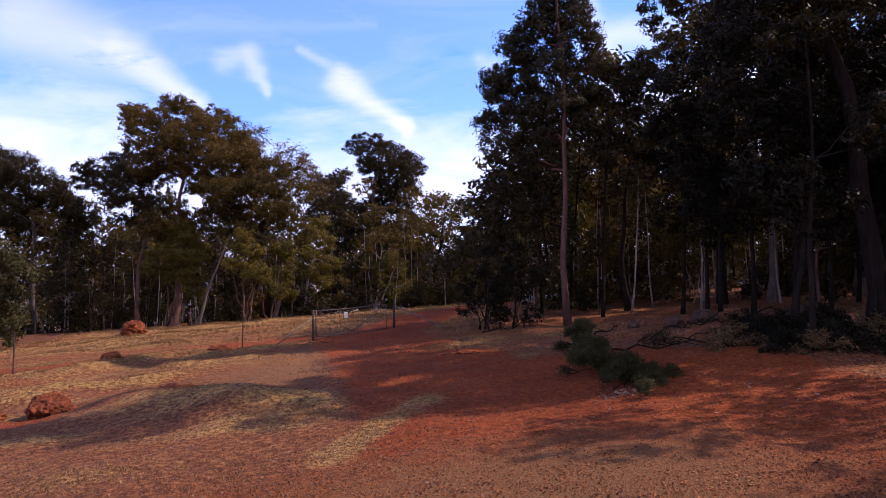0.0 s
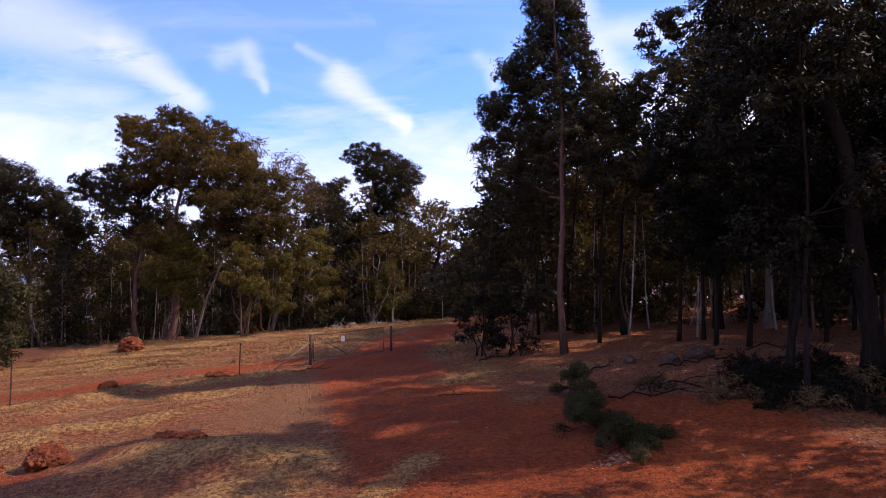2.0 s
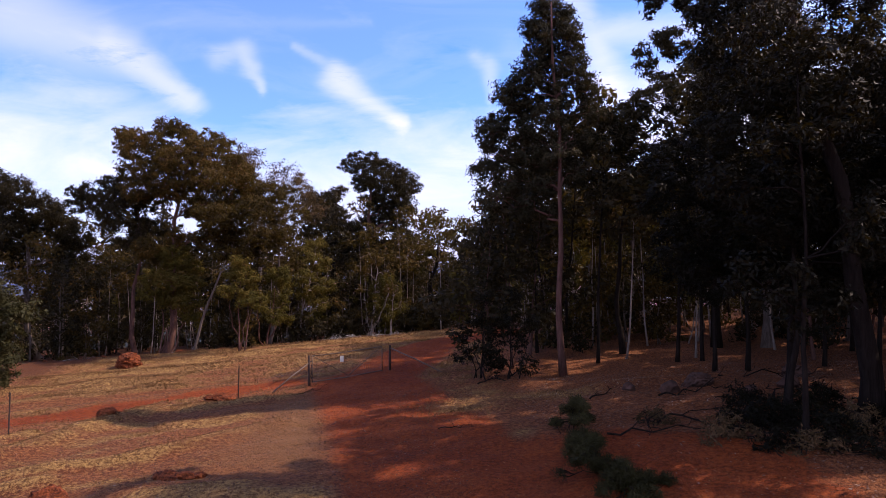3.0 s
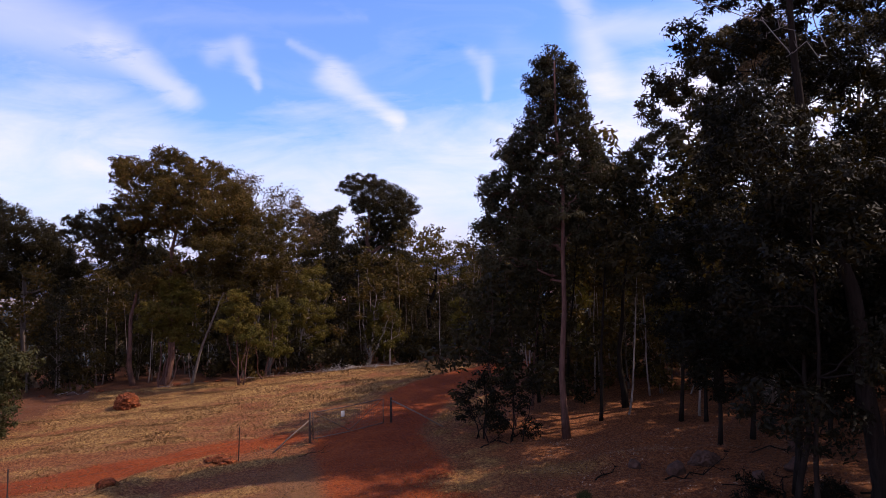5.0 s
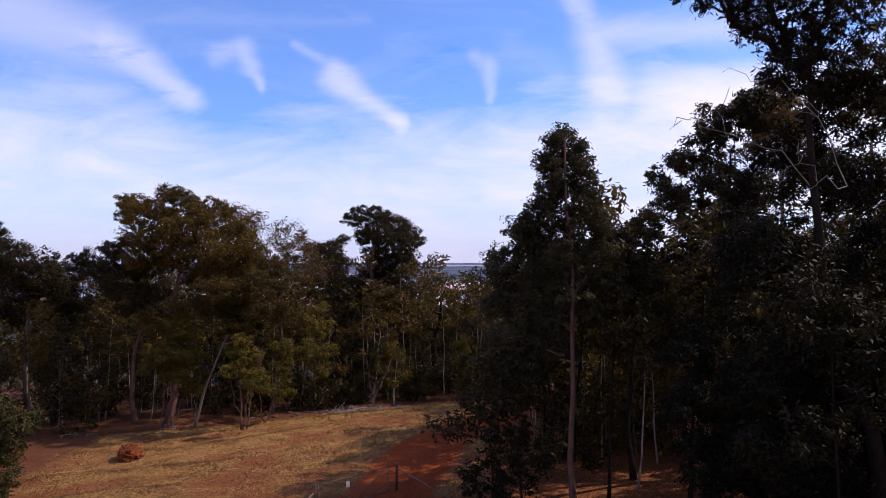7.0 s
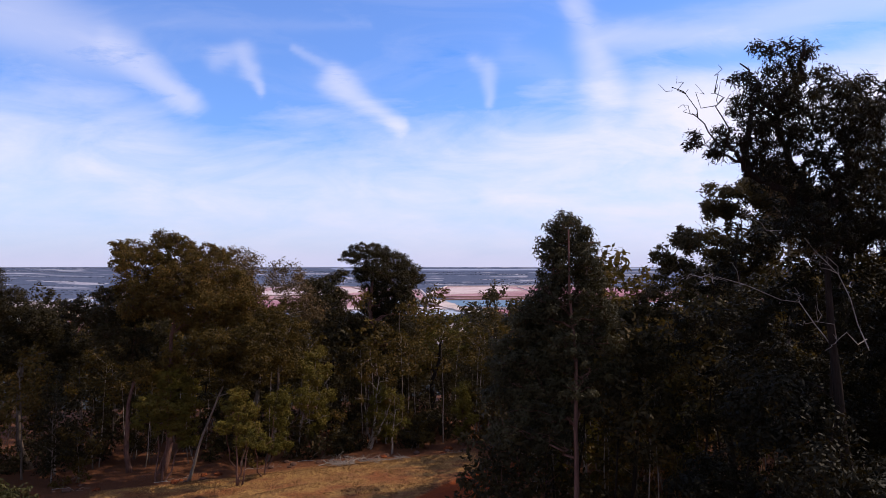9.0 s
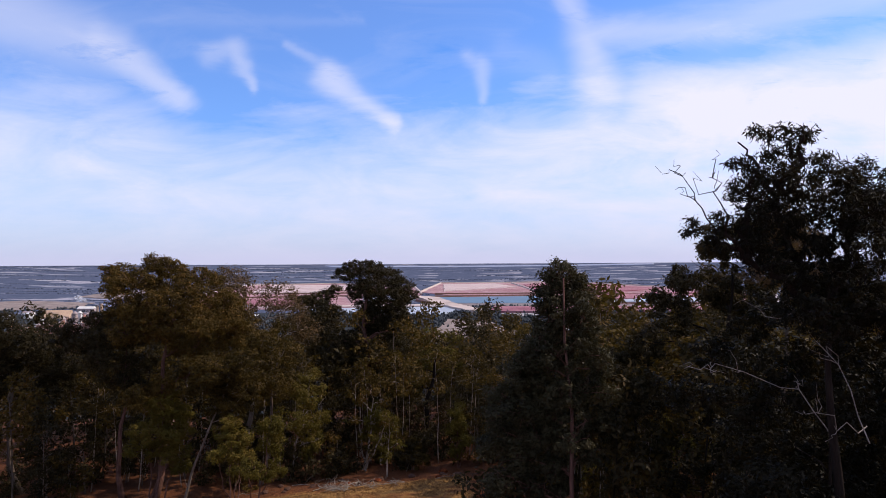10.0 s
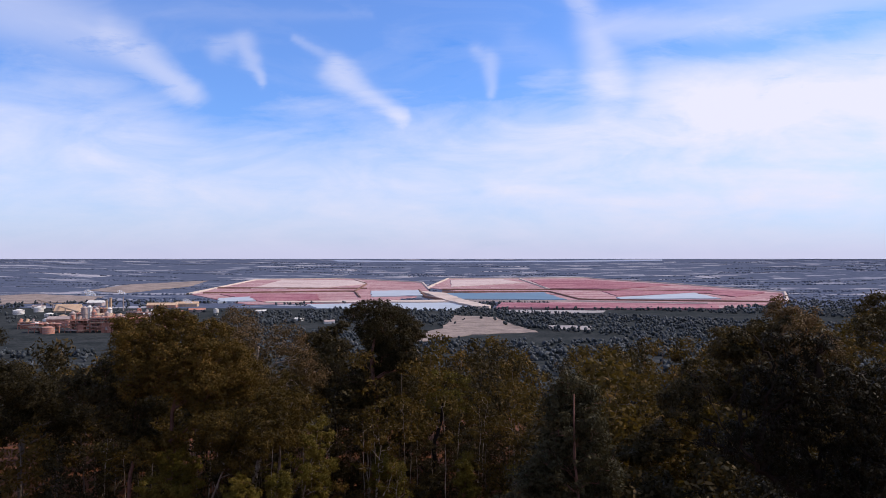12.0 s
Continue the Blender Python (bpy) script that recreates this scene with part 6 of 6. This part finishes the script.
def frame_block(x, y, w, d, h, seed, label):
    """An open steel process structure: columns, floors, vessels and pipes."""
    r = np.random.default_rng(seed)
    root = place(new("process_unit"), x, y)
    tagged(root, label, "plant")
    nx = max(3, int(w / 9))
    for i in range(nx):
        for j in range(2):
            cx, cy = -w / 2 + i * w / (nx - 1), (-0.5 + j) * d
            Shape().box((cx - 0.6, cy - 0.6, -1), (cx + 0.6, cy + 0.6, h * r.uniform(0.75, 1.0))).out("column", M_RED_STEEL, root)
    for z in np.arange(5, h, 6):
        Shape().box((-w / 2, -d / 2, z), (w / 2, d / 2, z + 0.8)).out("floor", M_RED_STEEL, root)
    for i in range(2 * nx + 4):
        cx = r.uniform(-w / 2, w / 2)
        z = r.uniform(0, h * 0.5)
        Shape().tube([(cx, r.uniform(-d / 2, d / 2), z), (cx, 0, z + h * r.uniform(0.3, 0.8))], r.uniform(1.5, 3.6), 10).out("vessel", (M_RED_STEEL, M_GREY, M_TAN, M_TANK)[i % 4], root)
    for i in range(5):
        z = r.uniform(3, h)
        Shape().tube([(-w / 2, -d / 2 - 1, z), (w * r.uniform(-0.2, 0.5), -d / 2 - 1, z)], 0.6, 6).out("pipe", M_TAN if i % 2 else M_GREY, root)
    Shape().box((r.uniform(-w / 2, 0), -d / 2 + 1, 0), (r.uniform(2, w / 2), d / 2, h * 0.55)).out("cladding", M_RED_STEEL, root)


tank(-1080, 1730, 13, 10, M_TANK, "white storage tank with a shallow cone roof")
tank(-1070, 1800, 12, 12, M_TANK, "white storage tank with a shallow cone roof")
tank(-960, 1660, 12, 7, M_TANK, "low white storage tank")
tank(-905, 1620, 9, 7, M_TAN, "small tan storage tank")
tank(-570, 1710, 6, 15, M_TANK, "tall white tank among trees")
shed(-990, 1800, 60, 42, 4, M_TAN, M_TAN, "tan stockpile shed with a steep roof", 0.15, 0.4)
shed(-1020, 2000, 44, 24, 10, M_GREY, M_TANK, "works building with a pale roof")
shed(-800, 1940, 80, 26, 8, M_RED_STEEL, M_TAN, "long low red-walled building with a tan roof", 0.1)
shed(-745, 1985, 60, 22, 9, M_TAN, M_TAN, "long tan building beside the mud beds", 0.1)
shed(-710, 1640, 22, 14, 7, M_TANK, M_TANK, "small white shed at the works")
shed(-650, 1800, 40, 18, 6, M_GREY, M_RED_STEEL, "long shed with a dull red roof", 0.2)
shed(-1130, 1900, 30, 16, 7, M_TANK, M_GREY, "pale shed with a grey roof")
shed(-470, 1760, 26, 12, 6, M_TANK, M_TANK, "white farm shed among trees", 0.3)
shed(-250, 1500, 22, 12, 5, M_TANK, M_GREY, "white house with a grey roof among trees", 0.4)
shed(-330, 1560, 18, 10, 5, M_TANK, M_TANK, "white house among trees", -0.3)
silo(-770, 1460, 6, 42, M_GREY, "grey steel precipitator tower with platforms")
silo(-752, 1475, 6, 38, M_GREY, "grey steel precipitator tower with platforms")
silo(-780, 1500, 5.5, 40, M_TANK, "pale steel precipitator tower with platforms")
silo(-735, 1500, 5, 36, M_TANK, "pale steel precipitator tower with platforms")
stack(-860, 1760, 4.0, 40, M_TAN, "thick tan chimney stack")
stack(-868, 1756, 3.0, 34, M_TAN, "thick tan chimney stack")
stack(-860, 1830, 1.8, 38, M_GREY, "thin grey chimney stack")
stack(-640, 1500, 1.5, 24, M_GREY, "thin grey chimney stack")
frame_block(-655, 1340, 66, 26, 34, 1, "rust-red steel process building with pipes")
frame_block(-715, 1340, 48, 22, 28, 2, "rust-red process unit with vessels")
frame_block(-775, 1330, 60, 20, 18, 3, "low red-dusted plant with pipes")
frame_block(-820, 1560, 50, 24, 18, 4, "grey and red process unit behind the towers")
frame_block(-700, 1580, 60, 24, 22, 5, "rust-red process unit with many vessels")
frame_block(-845, 1400, 50, 18, 16, 6, "low red-dusted plant at the works' edge")
frame_block(-860, 1700, 40, 22, 22, 7, "red steel boiler house below the stacks")
frame_block(-585, 1370, 60, 24, 26, 8, "rust-red process unit with vessels and pipes")
frame_block(-560, 1440, 50, 22, 20, 9, "low red-dusted plant with pipes")
frame_block(-610, 1520, 56, 22, 24, 10, "rust-red process unit with many vessels")
silo(-668, 1352, 4.0, 40, M_GREY, "grey steel precipitator tower with platforms")
silo(-690, 1345, 4.5, 44, M_RED_STEEL, "red-dusted digester tower with platforms")
silo(-640, 1350, 4.5, 36, M_TAN, "tan digester tower with platforms")
silo(-735, 1350, 5, 40, M_GREY, "grey steel precipitator tower with platforms")
shed(-625, 1360, 40, 22, 24, M_RED_STEEL, M_RED_STEEL, "tall rust-red works building", 0.2)
shed(-700, 1400, 36, 24, 26, M_RED_STEEL, M_TAN, "tall rust-red works building with a tan roof", 0.1)
shed(-800, 1420, 44, 22, 18, M_RED_STEEL, M_GREY, "rust-red works building with a grey roof", 0.1)
tank(-600, 1400, 12, 14, M_RED_STEEL, "red-stained steel storage tank")
tank(-760, 1310, 11, 12, M_RED_STEEL, "red-stained steel storage tank")
tank(-860, 1480, 10, 12, M_TANK, "white storage tank with a shallow cone roof")
conv = Shape()
conv.tube([(-1150, 1930, gz(-1150, 1930) + 22), (-900, 1680, gz(-900, 1680) + 10)], 1.8, 4)
root = new("conveyor")
root.location = (0, 0, 0)
tagged(root, "long raised conveyor gallery on trestles", "conveyor")
conv.out("gallery", M_TAN, root)
for k in (0.1, 0.4, 0.7):
    x, y = -1150 + 250 * k, 1930 - 250 * k
    Shape().box((x - 1, y - 1, gz(x, y) - 1), (x + 1, y + 1, gz(x, y) + 22 - 12 * k)).out("trestle", M_GREY, root)

M_STEAM = bpy.data.materials.new("steam")
M_STEAM.use_nodes = True
n_ = Nodes(M_STEAM.node_tree)
d_, t_, x_ = n_.add("ShaderNodeBsdfDiffuse"), n_.add("ShaderNodeBsdfTransparent"), n_.add("ShaderNodeMixShader")
d_.inputs[0].default_value = (0.85, 0.85, 0.87, 1)
x_.inputs[0].default_value = 0.22
n_.plug(x_.inputs[1], t_.outputs[0]), n_.plug(x_.inputs[2], d_.outputs[0])
n_.plug(n_.add("ShaderNodeOutputMaterial").inputs[0], x_.outputs[0])
for x, y, z, s, seed in [(-900, 1765, 46, 11, 1), (-855, 1835, 45, 8, 2), (-720, 1950, 14, 9, 3)]:
    bm = bmesh.new()
    bmesh.ops.create_icosphere(bm, subdivisions=5, radius=1.0)
    for v in bm.verts:                             # one billowing body that widens as it drifts off
        p = v.co.copy()
        k = (1 - p.x) / 2
        wide = s * (0.3 + 0.5 * k) * (1 + 0.7 * noise.noise(p * 1.6 + Vector((seed * 5, 0, 0))) + 0.3 * noise.noise(p * 4 + Vector((0, seed * 3, 0))))
        v.co = Vector((-k * s * 2.6 + p.x * 0.3 * wide, p.y * wide, k * s * 0.9 + p.z * wide))
    me = bpy.data.meshes.new("steam_plume")
    bm.to_mesh(me)
    bm.free()
    me.materials.append(M_STEAM)
    ob = new("steam_plume", me)
    ob.location = (x, y, gz(x, y) + z)
    tagged(ob, "thin white plume of steam over a chimney stack", "steam")
